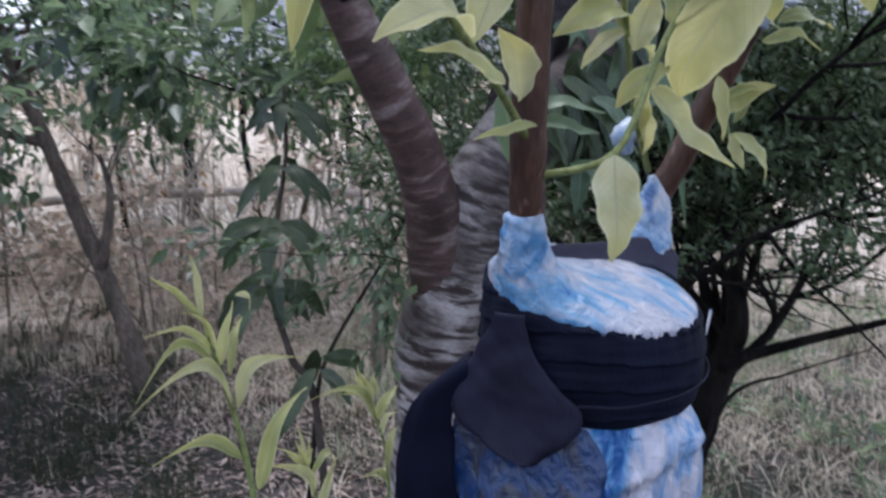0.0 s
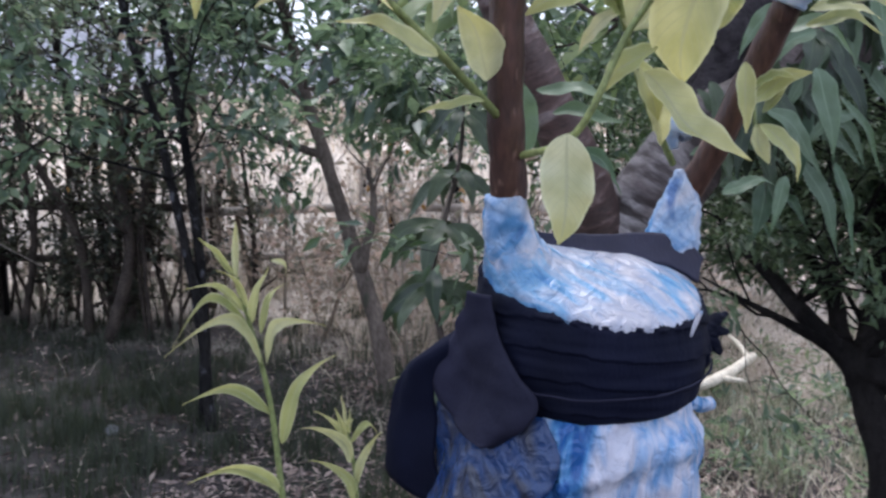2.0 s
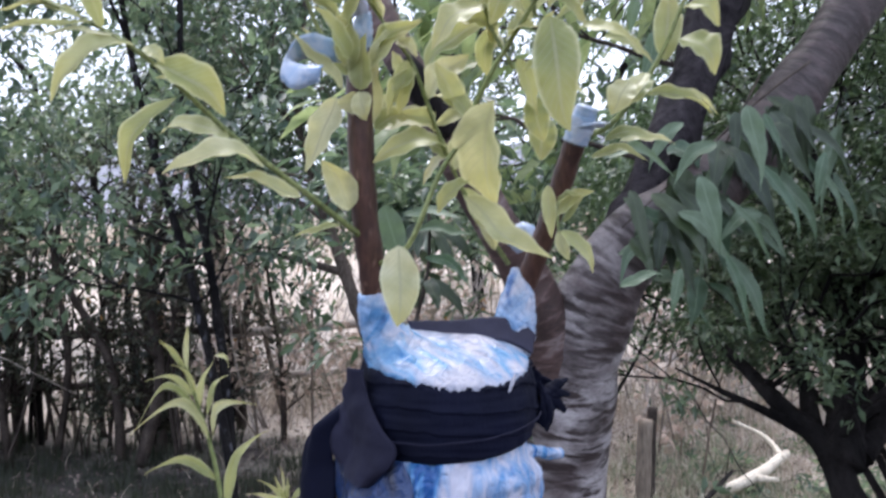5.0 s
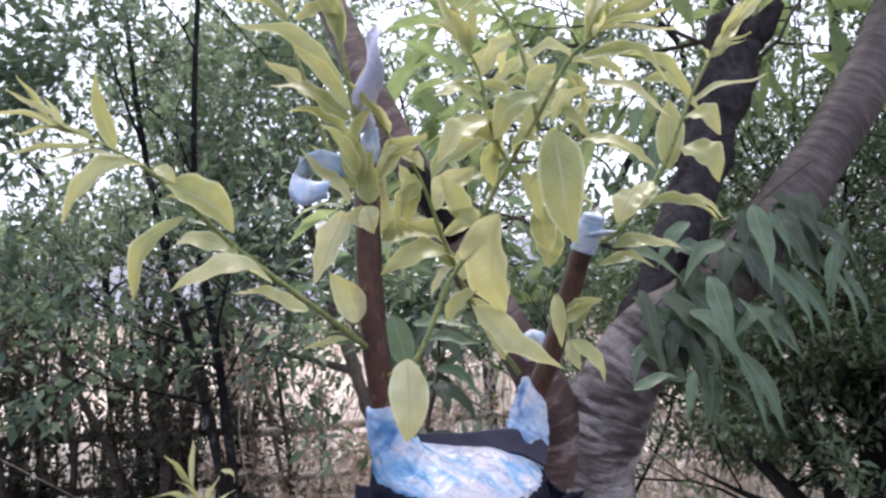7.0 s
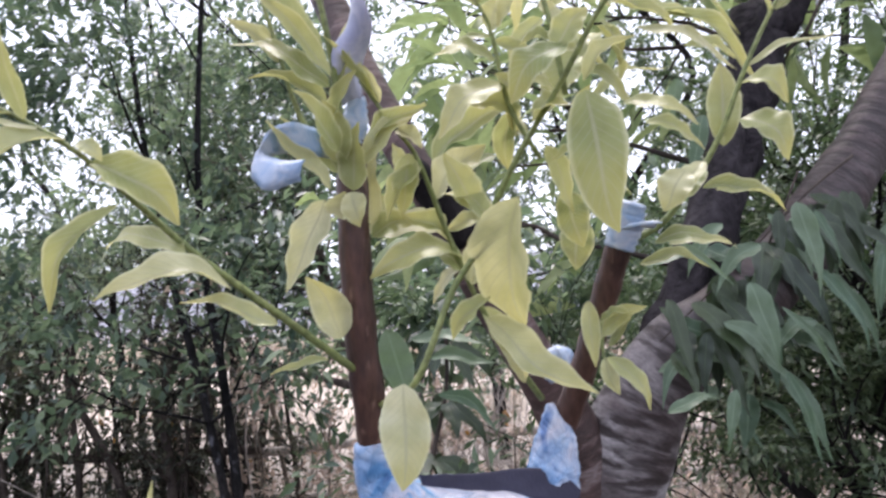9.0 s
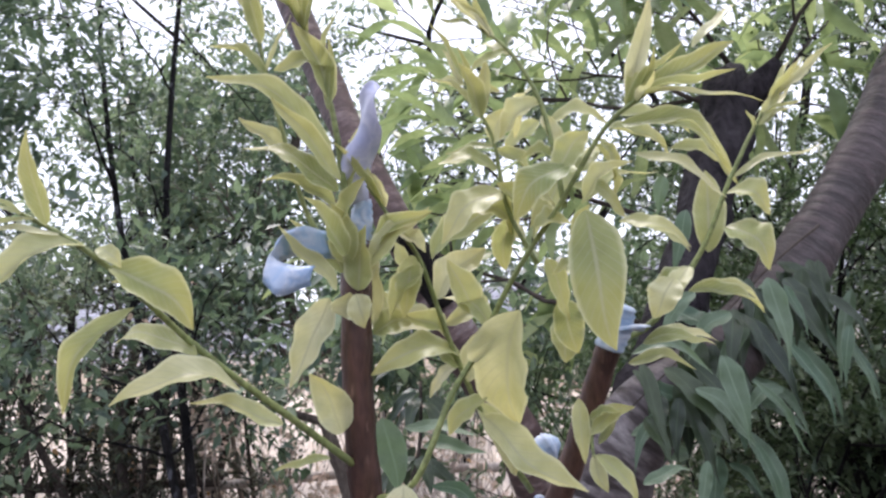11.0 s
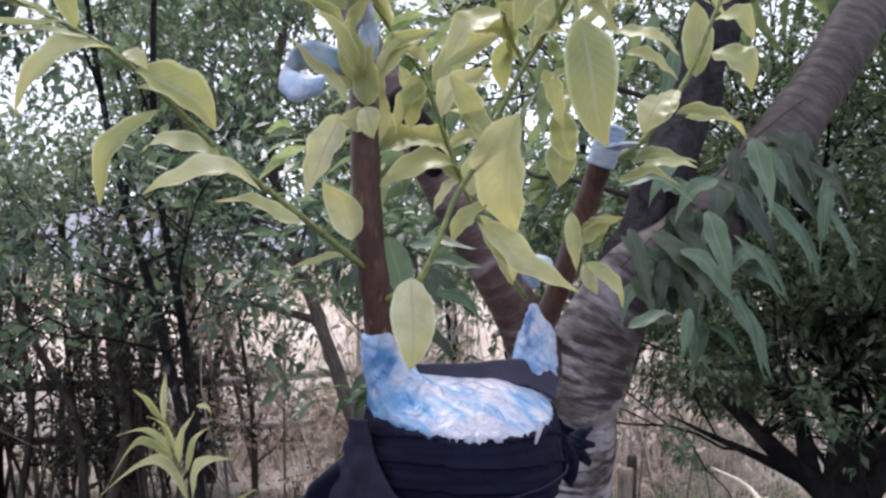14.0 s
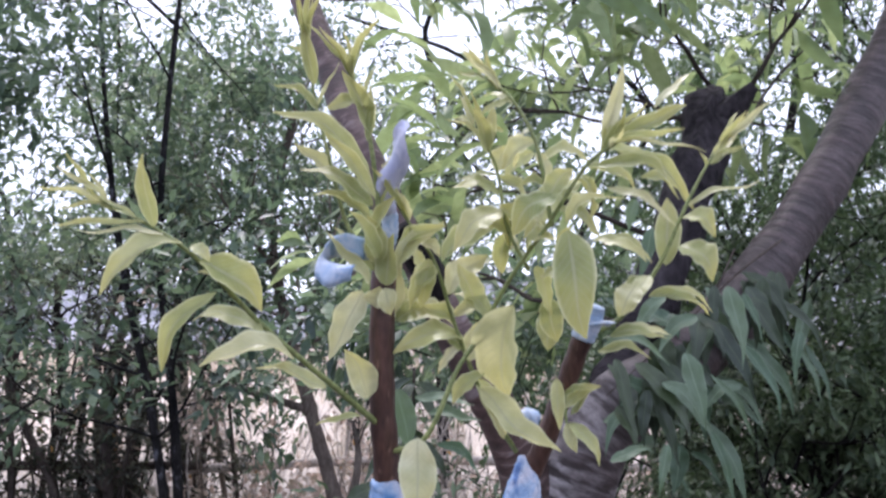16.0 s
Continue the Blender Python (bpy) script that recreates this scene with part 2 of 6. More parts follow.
def band_surface():
    """Stretched black rubbery cloth."""
    m, t, n, l, p = nodes_of("band")
    weave = texture(t, "ShaderNodeTexNoise", 900, (1, 1, 0.4), 3)
    broad = texture(t, "ShaderNodeTexNoise", 40, detail=4)
    l.new(ramp(t, broad.outputs[0], [(0.3, (0.0022, 0.003, 0.010)), (0.7, (0.0052, 0.0066, 0.020))]), p.inputs["Base Color"])
    p.inputs["Roughness"].default_value = 0.75
    p.inputs["Specular IOR Level"].default_value = 0.12
    bumped(t, p, weave.outputs[0], 0.5, 0.0005)
    M["band"] = m
    m2, t, n, l, p = nodes_of("band_grey")
    weave = texture(t, "ShaderNodeTexNoise", 900, (1, 1, 0.4), 3)
    broad = texture(t, "ShaderNodeTexNoise", 40, detail=4)
    l.new(ramp(t, broad.outputs[0], [(0.3, (0.0105, 0.0105, 0.022)), (0.7, (0.019, 0.019, 0.038))]), p.inputs["Base Color"])
    p.inputs["Roughness"].default_value = 0.7
    p.inputs["Specular IOR Level"].default_value = 0.14
    bumped(t, p, weave.outputs[0], 0.5, 0.0005)
    M["band_grey"] = m2
    m4, t, n, l, p = nodes_of("band_worn")
    weave = texture(t, "ShaderNodeTexNoise", 900, (1, 1, 0.4), 3)
    broad = texture(t, "ShaderNodeTexNoise", 40, detail=4)
    l.new(ramp(t, broad.outputs[0], [(0.3, (0.018, 0.0165, 0.034)), (0.7, (0.038, 0.036, 0.066))]), p.inputs["Base Color"])
    p.inputs["Roughness"].default_value = 0.75
    bumped(t, p, weave.outputs[0], 0.5, 0.0005)
    M["band_worn"] = m4
    m3, t, n, l, p = nodes_of("tape")
    fine = texture(t, "ShaderNodeTexNoise", 150, detail=4, distortion=0.8)
    l.new(ramp(t, fine.outputs[0], [(0.35, (0.24, 0.36, 0.54)), (0.65, (0.50, 0.54, 0.62))]), p.inputs["Base Color"])
    p.inputs["Roughness"].default_value = 0.3
    bumped(t, p, fine.outputs[0], 0.6, 0.0015)
    M["tape"] = m3
    m5, t, n, l, p = nodes_of("lilac_tape")
    fine = texture(t, "ShaderNodeTexNoise", 150, detail=4, distortion=0.8)
    l.new(ramp(t, fine.outputs[0], [(0.35, (0.42, 0.44, 0.62)), (0.65, (0.62, 0.61, 0.75))]), p.inputs["Base Color"])
    p.inputs["Roughness"].default_value = 0.35
    bumped(t, p, fine.outputs[0], 0.6, 0.0015)
    M["lilac_tape"] = m5


def ground_surface():
    """Litter and worn soil under the trees, their shade put into its dark colour, thin grass where it is open, dry
    straw in the field beyond the fence.
    """
    m, t, n, l, p = nodes_of("soil")
    broad = texture(t, "ShaderNodeTexNoise", 1.3, detail=5)
    mid = texture(t, "ShaderNodeTexNoise", 9, detail=6)
    fine = texture(t, "ShaderNodeTexNoise", 70, detail=6)
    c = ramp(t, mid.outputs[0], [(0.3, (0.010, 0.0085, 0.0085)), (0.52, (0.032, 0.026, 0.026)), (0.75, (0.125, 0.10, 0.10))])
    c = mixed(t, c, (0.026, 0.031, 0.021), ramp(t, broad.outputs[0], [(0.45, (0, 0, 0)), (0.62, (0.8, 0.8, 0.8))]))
    pos = n.new("ShaderNodeTexCoord").outputs["Object"]
    sep = n.new("ShaderNodeSeparateXYZ")
    l.new(pos, sep.inputs[0])
    add = n.new("ShaderNodeMath")
    add.operation = "MULTIPLY_ADD"
    l.new(broad.outputs[0], add.inputs[0])
    add.inputs[1].default_value = 2.5
    l.new(sep.outputs[1], add.inputs[2])
    scaled = n.new("ShaderNodeMath")
    scaled.operation = "MULTIPLY"
    l.new(add.outputs[0], scaled.inputs[0])
    scaled.inputs[1].default_value = 0.1
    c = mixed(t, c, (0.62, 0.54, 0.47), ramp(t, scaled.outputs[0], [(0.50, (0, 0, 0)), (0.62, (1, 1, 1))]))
    c = mixed(t, c, ramp(t, fine.outputs[0], [(0.3, (0.5, 0.5, 0.5)), (0.7, (1.3, 1.3, 1.3))]), 0.8, "MULTIPLY")
    l.new(c, p.inputs["Base Color"])
    p.inputs["Roughness"].default_value = 0.95
    bumped(t, p, fine.outputs[0], 1.0, 0.02)
    M["soil"] = m


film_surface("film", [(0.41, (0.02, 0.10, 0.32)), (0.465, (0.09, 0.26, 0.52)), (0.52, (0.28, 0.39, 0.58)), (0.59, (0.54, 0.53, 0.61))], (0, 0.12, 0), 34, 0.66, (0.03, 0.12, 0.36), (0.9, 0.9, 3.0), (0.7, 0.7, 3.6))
film_surface("film_pale", [(0.34, (0.045, 0.17, 0.38)), (0.41, (0.14, 0.29, 0.47)), (0.465, (0.33, 0.37, 0.47)), (0.54, (0.43, 0.42, 0.475))], (0, 0, -0.45), 24, 0.60, (0.07, 0.24, 0.46))
film_surface("film_blue", [(0.36, (0.002, 0.008, 0.036)), (0.45, (0.004, 0.019, 0.085)), (0.52, (0.011, 0.038, 0.125)), (0.58, (0.030, 0.033, 0.054)), (0.69, (0.11, 0.15, 0.23))], (0, 0.9, 0), 15, 0.70, (0.010, 0.04, 0.17))  # printed part of the bag
film_surface("film_mid", [(0.32, (0.03, 0.10, 0.27)), (0.39, (0.10, 0.26, 0.50)), (0.47, (0.34, 0.44, 0.60)), (0.56, (0.55, 0.54, 0.61))], (0, -0.7, 0), 26, 0.60)
bark_surface("ring_bark", (0.105, 0.062, 0.055), (0.27, 0.22, 0.215), 0.56)
bark_surface("flaky_bark", (0.062, 0.041, 0.040), (0.52, 0.48, 0.48), 0.40, 0.88)
band_surface(), ground_surface()

# ---- building helpers ----


def mesh_of(name, verts, faces, material, smooth=True, uvs=None):
    me = bpy.data.meshes.new(name)
    me.from_pydata([tuple(v) for v in verts], [], [tuple(f) for f in faces])
    me.materials.append(material)
    if smooth:
        me.polygons.foreach_set("use_smooth", [True] * len(me.polygons))
    if uvs is not None:
        layer = me.uv_layers.new(name="UVMap")
        which = np.empty(len(me.loops), dtype=np.int32)
        me.loops.foreach_get("vertex_index", which)
        layer.data.foreach_set("uv", np.asarray(uvs, dtype=np.float32)[which].ravel())
    me.update()
    return me


def thing(name, label, category, at=(0, 0, 0), group="", kind=""):
    ob = new(name)
    ob.empty_display_size = 0.05
    ob.location = at
    return tagged(ob, label, category, group, kind)


def part_mesh(name, me, parent, at=None, label=""):
    """Links a mesh in world coordinates (or with its origin at a place) under its parent."""
    ob = new(name, me)
    ob.parent = parent
    where = Vector(at) if at is not None else Vector((0, 0, 0))
    up = parent
    while up is not None:
        where = where - up.location
        up = up.parent
    ob.location = where
    if label:
        ob["label"] = label
    return ob


def smooth_line(points, steps=5):
    """A Catmull-Rom line through the points."""
    p = [np.array(q, float) for q in points]
    p = [2 * p[0] - p[1]] + p + [2 * p[-1] - p[-2]]
    out = []
    for a, b, c, d in zip(p, p[1:], p[2:], p[3:]):
        for k in range(steps):
            u = k / steps
            out.append(0.5 * (2 * b + (c - a) * u + (2 * a - 5 * b + 4 * c - d) * u * u + (3 * b - a - 3 * c + d) * u ** 3))
    out.append(p[-2])
    return np.array(out)


def tube(line, radii, sides=8, lumps=0.0, seed=0.0, start=0):
    """Verts and faces of a closed round tube along a line."""
    line = np.asarray(line, float)
    radii = np.broadcast_to(np.asarray(radii, float), len(line))
    along = np.gradient(line, axis=0)
    along /= np.linalg.norm(along, axis=1)[:, None] + 1e-9
    side = np.cross(along[0], (0.31, 0.95, 0.12))
    side /= np.linalg.norm(side) + 1e-9
    verts, faces = [], []
    angles = np.arange(sides) * 2 * np.pi / sides
    for i, (p, a) in enumerate(zip(line, along)):
        side = side - a * (side @ a)
        side /= np.linalg.norm(side) + 1e-9
        other = np.cross(a, side)
        r = np.full(sides, radii[i])
        if lumps:
            r = r * np.array([1 + lumps * noise.noise(Vector(p * 18 + (np.cos(w) * (2.4 if lumps > 0.25 else 0.9), np.sin(w) * (2.4 if lumps > 0.25 else 0.9), seed))) for w in angles])
        verts.append(p + np.outer(np.cos(angles) * r, side) + np.outer(np.sin(angles) * r, other))
    count = len(line)
    verts = np.concatenate(verts + [line[:1], line[-1:]])
    for i in range(count - 1):
        for k in range(sides):
            j = (k + 1) % sides
            faces.append((start + i * sides + k, start + i * sides + j, start + (i + 1) * sides + j, start + (i + 1) * sides + k))
    for k in range(sides):
        j = (k + 1) % sides
        faces.append((start + count * sides, start + j, start + k))
        faces.append((start + count * sides + 1, start + (count - 1) * sides + k, start + (count - 1) * sides + j))
    return verts, faces


def tubes(lines, sides=6, lumps=0.0):
    """Many tubes as one pile of verts and faces; lines: (points, radii)."""
    verts, faces, start = [], [], 0
    for line, radii in lines:
        v, f = tube(line, radii, sides, lumps, start * 0.01, start)
        verts.append(v)
        faces += f
        start += len(v)
    return np.concatenate(verts), faces


def grid_faces(rows, columns, closed=False):
    out = []
    for i in range(rows - 1):
        for k in range(columns if closed else columns - 1):
            j = (k + 1) % columns
            out.append((i * columns + k, i * columns + j, (i + 1) * columns + j, (i + 1) * columns + k))
    return out


def stem(name, points, r0, r1, material, parent):
    line = smooth_line(points, 6)
    base = line[0].copy()
    sides = 12 if r0 > 0.004 else 7
    n = len(line)
    radii = np.linspace(r0, r1, n)
    if r0 > 0.004:
        radii = radii * (1 + 0.05 * np.sin(np.arange(n) * 1.9))
    v, f = tube(line - base, radii, sides, 0.12 if r0 > 0.004 else 0.05)
    return part_mesh(name, mesh_of(name, v, f, material), parent, base)


def leaf(parent, base, tip, width, bow, material, fold=0.32, taper=0.9):
    """A lance-shaped leaf from base to tip: folded along the midrib, arched, with a wavy edge."""
    base, tip = np.array(base), np.array(tip)
    axis = tip - base
    length = np.linalg.norm(axis)
    axis = axis / length
    facing = np.array((0.18, -0.75, 0.62))
    normal = facing - axis * (facing @ axis)
    normal /= np.linalg.norm(normal)
    side = np.cross(axis, normal)
    lift = np.array((0, 0, 1.0)) - axis * axis[2]
    lift = lift * 0.8 + normal * 0.45
    seed = float(base @ (311.0, 127.0, 74.0))
    width = width * 0.84 if taper > 1.2 else width
    rows, cols = 25, 7
    verts, uvs = [], []
    twist = 0.95 * math.sin(seed * 7.1)
    fold = fold * (1.25 + 0.75 * math.sin(seed * 4.3))
    curl = 0.10 * math.sin(seed * 5.7)
    for i in range(rows):
        u = i / (rows - 1)
        shape = (u ** 0.62 * (1 - u) ** taper) / (0.365 - 0.16 * (taper - 0.9))
        half = max(0.5 * width * 1.02 * shape, 0.0003)
        sag = 0.16 * length * u ** 4 if taper > 1.2 else 0.0
        centre = axis * length * u - np.array((0, 0, sag)) + lift * length * bow * math.sin(math.pi * u) + lift * length * 0.02 * math.sin(9 * u + seed) + side * length * curl * u * u * (1 - u) * 3 - np.array((0, 0, 1.0)) * length * abs(curl) * 0.6 * u ** 3 * (1 - u) * 3
        turn = twist * (u - 0.3)
        s = side * math.cos(turn) + normal * math.sin(turn)
        nn = normal * math.cos(turn) - side * math.sin(turn)
        for k in range(cols):
            v = k / (cols - 1) * 2 - 1
            wave = 0.07 * abs(v) ** 2 * math.sin(u * 19 + seed * 3 + (1.7 if v > 0 else 0))
            tooth = 1 + (0.012 * (-1) ** i if abs(v) > 0.9 else 0)
            verts.append(centre + s * half * v * tooth + nn * (fold * half * abs(v) ** 1.3 + wave * half * 2))
            uvs.append((u, (v + 1) / 2))
    me = mesh_of("leaf", verts, grid_faces(rows, cols), material, True, uvs)
    return part_mesh("leaf", me, parent, base)


def leaf_cloud(centres, ways, length, width, seed, droop=0.3, shape=2, spread=0.35):
    """Verts and faces of many small leaves that start at the centres and point along the ways."""
    g = np.random.default_rng(seed)
    n = len(centres)
    ways = ways + g.normal(0, spread, (n, 3)) + (0, 0, -droop)
    ways /= np.linalg.norm(ways, axis=1)[:, None] + 1e-9
    up = g.normal(0, 0.45, (n, 3)) + (0, 0, 1)
    side = np.cross(ways, up)
    side /= np.linalg.norm(side, axis=1)[:, None] + 1e-9
    up = np.cross(side, ways)
    size = g.uniform(0.65, 1.25, n)[:, None]
    L, W = length * size, width * size * g.uniform(0.8, 1.2, n)[:, None]
    if shape == 2:
        rows = [centres, centres + ways * L * 0.45 + side * W / 2 + up * W * 0.15, centres + ways * L - up * L * 0.12, centres + ways * L * 0.45 - side * W / 2 + up * W * 0.15]
        faces = np.array([(0, 1, 2), (0, 2, 3)])
    else:
        bend = up * L * 0.10
        rows = [centres, centres + ways * L * 0.28 + side * W * 0.42 + up * W * 0.16 + bend * 0.5, centres + ways * L * 0.62 + side * W * 0.40 + up * W * 0.12 + bend * 0.2,
                centres + ways * L - bend * 1.6, centres + ways * L * 0.62 - side * W * 0.40 + up * W * 0.12 + bend * 0.2, centres + ways * L * 0.28 - side * W * 0.42 + up * W * 0.16 + bend * 0.5,
                centres + ways * L * 0.28 + bend * 0.5, centres + ways * L * 0.62 + bend * 0.2]
        faces = np.array([(0, 1, 6), (0, 6, 5), (1, 2, 7), (1, 7, 6), (6, 7, 4), (6, 4, 5), (2, 3, 7), (7, 3, 4)])
    k = len(rows)
    verts = np.stack(rows, 1).reshape(-1, 3)
    all_faces = (faces[None] + np.arange(n)[:, None, None] * k).reshape(-1, 3)
    return verts, all_faces


def fast_mesh(name, verts, faces, material):
    """A mesh of triangles, made quickly."""
    me = bpy.data.meshes.new(name)
    faces = np.asarray(faces, dtype=np.int32)
    me.vertices.add(len(verts))
    me.vertices.foreach_set("co", np.asarray(verts, dtype=np.float32).ravel())
    me.loops.add(faces.size)
    me.loops.foreach_set("vertex_index", faces.ravel())
    me.polygons.add(len(faces))
    me.polygons.foreach_set("loop_start", np.arange(len(faces), dtype=np.int32) * 3)
    me.polygons.foreach_set("loop_total", np.full(len(faces), 3, dtype=np.int32))
    me.materials.append(material)
    me.update(calc_edges=True)
    return me


def branch_out(g, start, way, length, radius, level, lines, tips, wander=0.25, rise=0.1, fan=4, shrink=0.62):
    """Grows a limb and its side branches; fills lines (points, radii) and tips (place, way)."""
    steps = 6
    p, d = np.array(start, float), np.array(way, float) / np.linalg.norm(way)
    points = [p.copy()]
    for _ in range(steps):
        d = d + g.normal(0, wander, 3) * 0.5 + (0, 0, rise * 0.3)
        d /= np.linalg.norm(d)
        p = p + d * length / steps
        points.append(p.copy())
    lines.append((np.array(points), np.linspace(radius, radius * 0.45, steps + 1)))
    if level == 0:
        for q, r in zip(points[1:], points):
            tips.append((q, (q - r) / (length / steps)))
        return
    for k in range(fan):
        u = g.uniform(0.25, 1.0)
        i = min(int(u * steps), steps - 1)
        q = points[i] + (points[i + 1] - points[i]) * (u * steps - i)
        off = g.normal(0, 1, 3)
        side = off - d * (off @ d)
        side /= np.linalg.norm(side)
        branch_out(g, q, d * 0.55 + side * 0.8, length * shrink * g.uniform(0.75, 1.2), radius * 0.5, level - 1, lines, tips, wander, rise, fan, shrink)
    branch_out(g, points[-1], d, length * shrink, radius * 0.45, level - 1, lines, tips, wander, rise, fan, shrink)

# ---- ground and distance ----


def ground_height(x, y):
    rise = min(max((y - 4.8) / 7.0, 0.0), 1.0)
    return 1.15 * rise * rise * (3 - 2 * rise) + 0.05 * noise.noise(Vector((x * 0.5, y * 0.5, 0.3))) + 0.02 * noise.noise(Vector((x * 2.1, y * 2.1, 1.3)))


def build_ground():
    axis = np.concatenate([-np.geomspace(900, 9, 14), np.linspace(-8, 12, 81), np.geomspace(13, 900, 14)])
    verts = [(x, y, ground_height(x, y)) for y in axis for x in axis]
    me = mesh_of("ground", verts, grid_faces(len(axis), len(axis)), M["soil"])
    tagged(new("ground", me), "uneven soil darkened for shade, leaf litter, thin grass, dry field beyond", "ground", kind="structure")


def build_ridge(name, distance, height, step, seed, label):
    """A far wooded ridge that closes the view all round."""
    verts, n = [], 96
    for i in range(n):
        a = i * 2 * math.pi / n
        h = height * (0.7 + 0.5 * noise.noise(Vector((math.cos(a) * 2.2, math.sin(a) * 2.2, seed))) + 0.12 * noise.noise(Vector((math.cos(a) * 14, math.sin(a) * 14, seed))))
        for k in range(4):
            u = k / 3
            r = distance * (1 + 0.35 * u)
            verts.append((math.sin(a) * r, math.cos(a) * r, -1 + (h + 1) * math.sin(u * math.pi / 2)))
    faces = []
    for i in range(n):
        j = (i + 1) % n
        for k in range(3):
            faces.append((i * 4 + k, i * 4 + k + 1, j * 4 + k + 1, j * 4 + k))
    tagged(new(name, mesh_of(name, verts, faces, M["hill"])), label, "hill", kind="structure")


def blades(places, height, width, seed, lean=0.35):
    """Grass blades: bent slips of two triangles and a tip."""
    g = np.random.default_rng(seed)
    n = len(places)
    turn = g.uniform(0, 2 * np.pi, n)
    side = np.stack([np.cos(turn), np.sin(turn), np.zeros(n)], 1)
    out = np.stack([-np.sin(turn), np.cos(turn), np.zeros(n)], 1) * g.normal(0, lean, n)[:, None]
    h = (height * g.uniform(0.4, 1.2, n))[:, None]
    w = width * g.uniform(0.6, 1.3, n)[:, None]
    up = np.array((0, 0, 1.0))
    rows = [places - side * w / 2, places + side * w / 2, places + up * h * 0.55 + out * h * 0.4 + side * w * 0.35, places + up * h * 0.55 + out * h * 0.4 - side * w * 0.35, places + up * h * 0.93 + out * h * 1.2]
    faces = np.array([(0, 1, 2), (0, 2, 3), (3, 2, 4)])
    return np.stack(rows, 1).reshape(-1, 3), (faces[None] + np.arange(n)[:, None, None] * 5).reshape(-1, 3)


def scatter(n, x0, x1, y0, y1, clump, seed):
    g = np.random.default_rng(seed)
    many = max(n // clump, 1)
    c = np.stack([g.uniform(x0, x1, many), g.uniform(y0, y1, many)], 1)
    c = c + g.normal(0, 0.13, c.shape) * (x1 - x0, y1 - y0)  # ragged margins
    p = np.repeat(c, clump, 0) + g.normal(0, 0.05 if clump > 1 else 0, (len(c) * clump, 2))
    return np.array([(x, y, ground_height(x, y) - 0.01) for x, y in p])


def build_grass():
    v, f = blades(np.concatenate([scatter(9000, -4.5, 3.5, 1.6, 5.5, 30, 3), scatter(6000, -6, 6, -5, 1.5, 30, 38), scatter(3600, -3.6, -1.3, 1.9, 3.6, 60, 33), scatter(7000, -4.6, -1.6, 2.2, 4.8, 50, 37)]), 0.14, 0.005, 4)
    tagged(new("grass", fast_mesh("grass", v, f, M["grass"])), "tufts of thin fading green yard grass, coloured dark for shade", "grass", kind="stuff")
    v, f = blades(np.concatenate([scatter(900, -5, 4, 1.2, 6.5, 1, 5), scatter(5000, -2.4, 0.5, 3.9, 5.6, 5, 16), scatter(20000, 0.0, 3.4, 1.7, 5.6, 6, 15), scatter(5000, -1.2, 0.3, 3.2, 4.8, 6, 19)]), 0.08, 0.006, 6, 1.4)
    tagged(new("leaf_litter", fast_mesh("leaf_litter", v, f, M["straw"])), "pale dry grass and leaf litter lying on the soil", "litter", kind="stuff")
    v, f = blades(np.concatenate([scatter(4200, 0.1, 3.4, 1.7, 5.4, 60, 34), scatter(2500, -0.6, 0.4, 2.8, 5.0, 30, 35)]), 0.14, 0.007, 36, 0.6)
    g = np.random.default_rng(39)
    spots = scatter(2600, -0.4, 3.0, 2.0, 5.4, 26, 40) + g.normal(0, 0.05, (2600, 3)) * (1, 1, 0.6) + (0, 0, 0.07)
    v2, f2 = leaf_cloud(spots, np.stack([g.normal(0, 0.7, len(spots)), g.normal(0, 0.7, len(spots)), g.uniform(0.2, 1.2, len(spots))], 1), 0.075, 0.02, 41, 0.3, 2, 0.3)
    tagged(new("weeds", fast_mesh("weeds", v2, f2, M["canopy"])), "low clumps of dull green weeds among the grass", "weeds", kind="stuff")
    tagged(new("faded_grass", fast_mesh("faded_grass", v, f, M["faded_grass"])), "loose tufts of faded grey-green grass coloured paler for the light", "grass", kind="stuff")
    g = np.random.default_rng(71)
    spots = scatter(14000, -5.5, 4.5, -4, 5.2, 1, 72) + (0, 0, 0.015)
    v, f = leaf_cloud(spots, np.stack([g.normal(0, 1, len(spots)), g.normal(0, 1, len(spots)), np.zeros(len(spots))], 1), 0.05, 0.022, 73, 0.0, 2, 0.2)
    spots = np.concatenate([scatter(14000, -1.75, 0.3, 2.0, 5.2, 3, 75), scatter(900, -4.0, -1.7, 1.8, 4.6, 3, 76), scatter(5000, -6, 6, -5, 2, 3, 77)]) + (0, 0, 0.02)
    v2, f2 = leaf_cloud(spots, np.stack([g.normal(0, 1, len(spots)), g.normal(0, 1, len(spots)), g.normal(0, 0.3, len(spots))], 1), 0.045, 0.014, 74, 0.0, 2, 0.2)
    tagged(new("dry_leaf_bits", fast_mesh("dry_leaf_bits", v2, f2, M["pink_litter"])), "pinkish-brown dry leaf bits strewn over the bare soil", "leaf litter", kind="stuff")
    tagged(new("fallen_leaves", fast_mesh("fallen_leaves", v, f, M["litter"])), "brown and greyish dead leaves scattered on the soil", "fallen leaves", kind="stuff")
    v, f = blades(np.concatenate([scatter(8000, -12, 6, 5.6, 11, 10, 8), scatter(3000, -4.5, 2.5, 5.0, 6.4, 14, 18)]), 0.26, 0.012, 9, 1.2)
    v2, f2 = blades(scatter(16000, -30, 14, 12, 26, 8, 10), 0.9, 0.03, 11, 0.3)
    tagged(new("dry_grass", fast_mesh("dry_grass", np.concatenate([v, v2]), np.concatenate([f, f2 + len(v)]), M["straw"])), "tall bleached straw standing in the field behind the fence", "dry grass", kind="stuff")


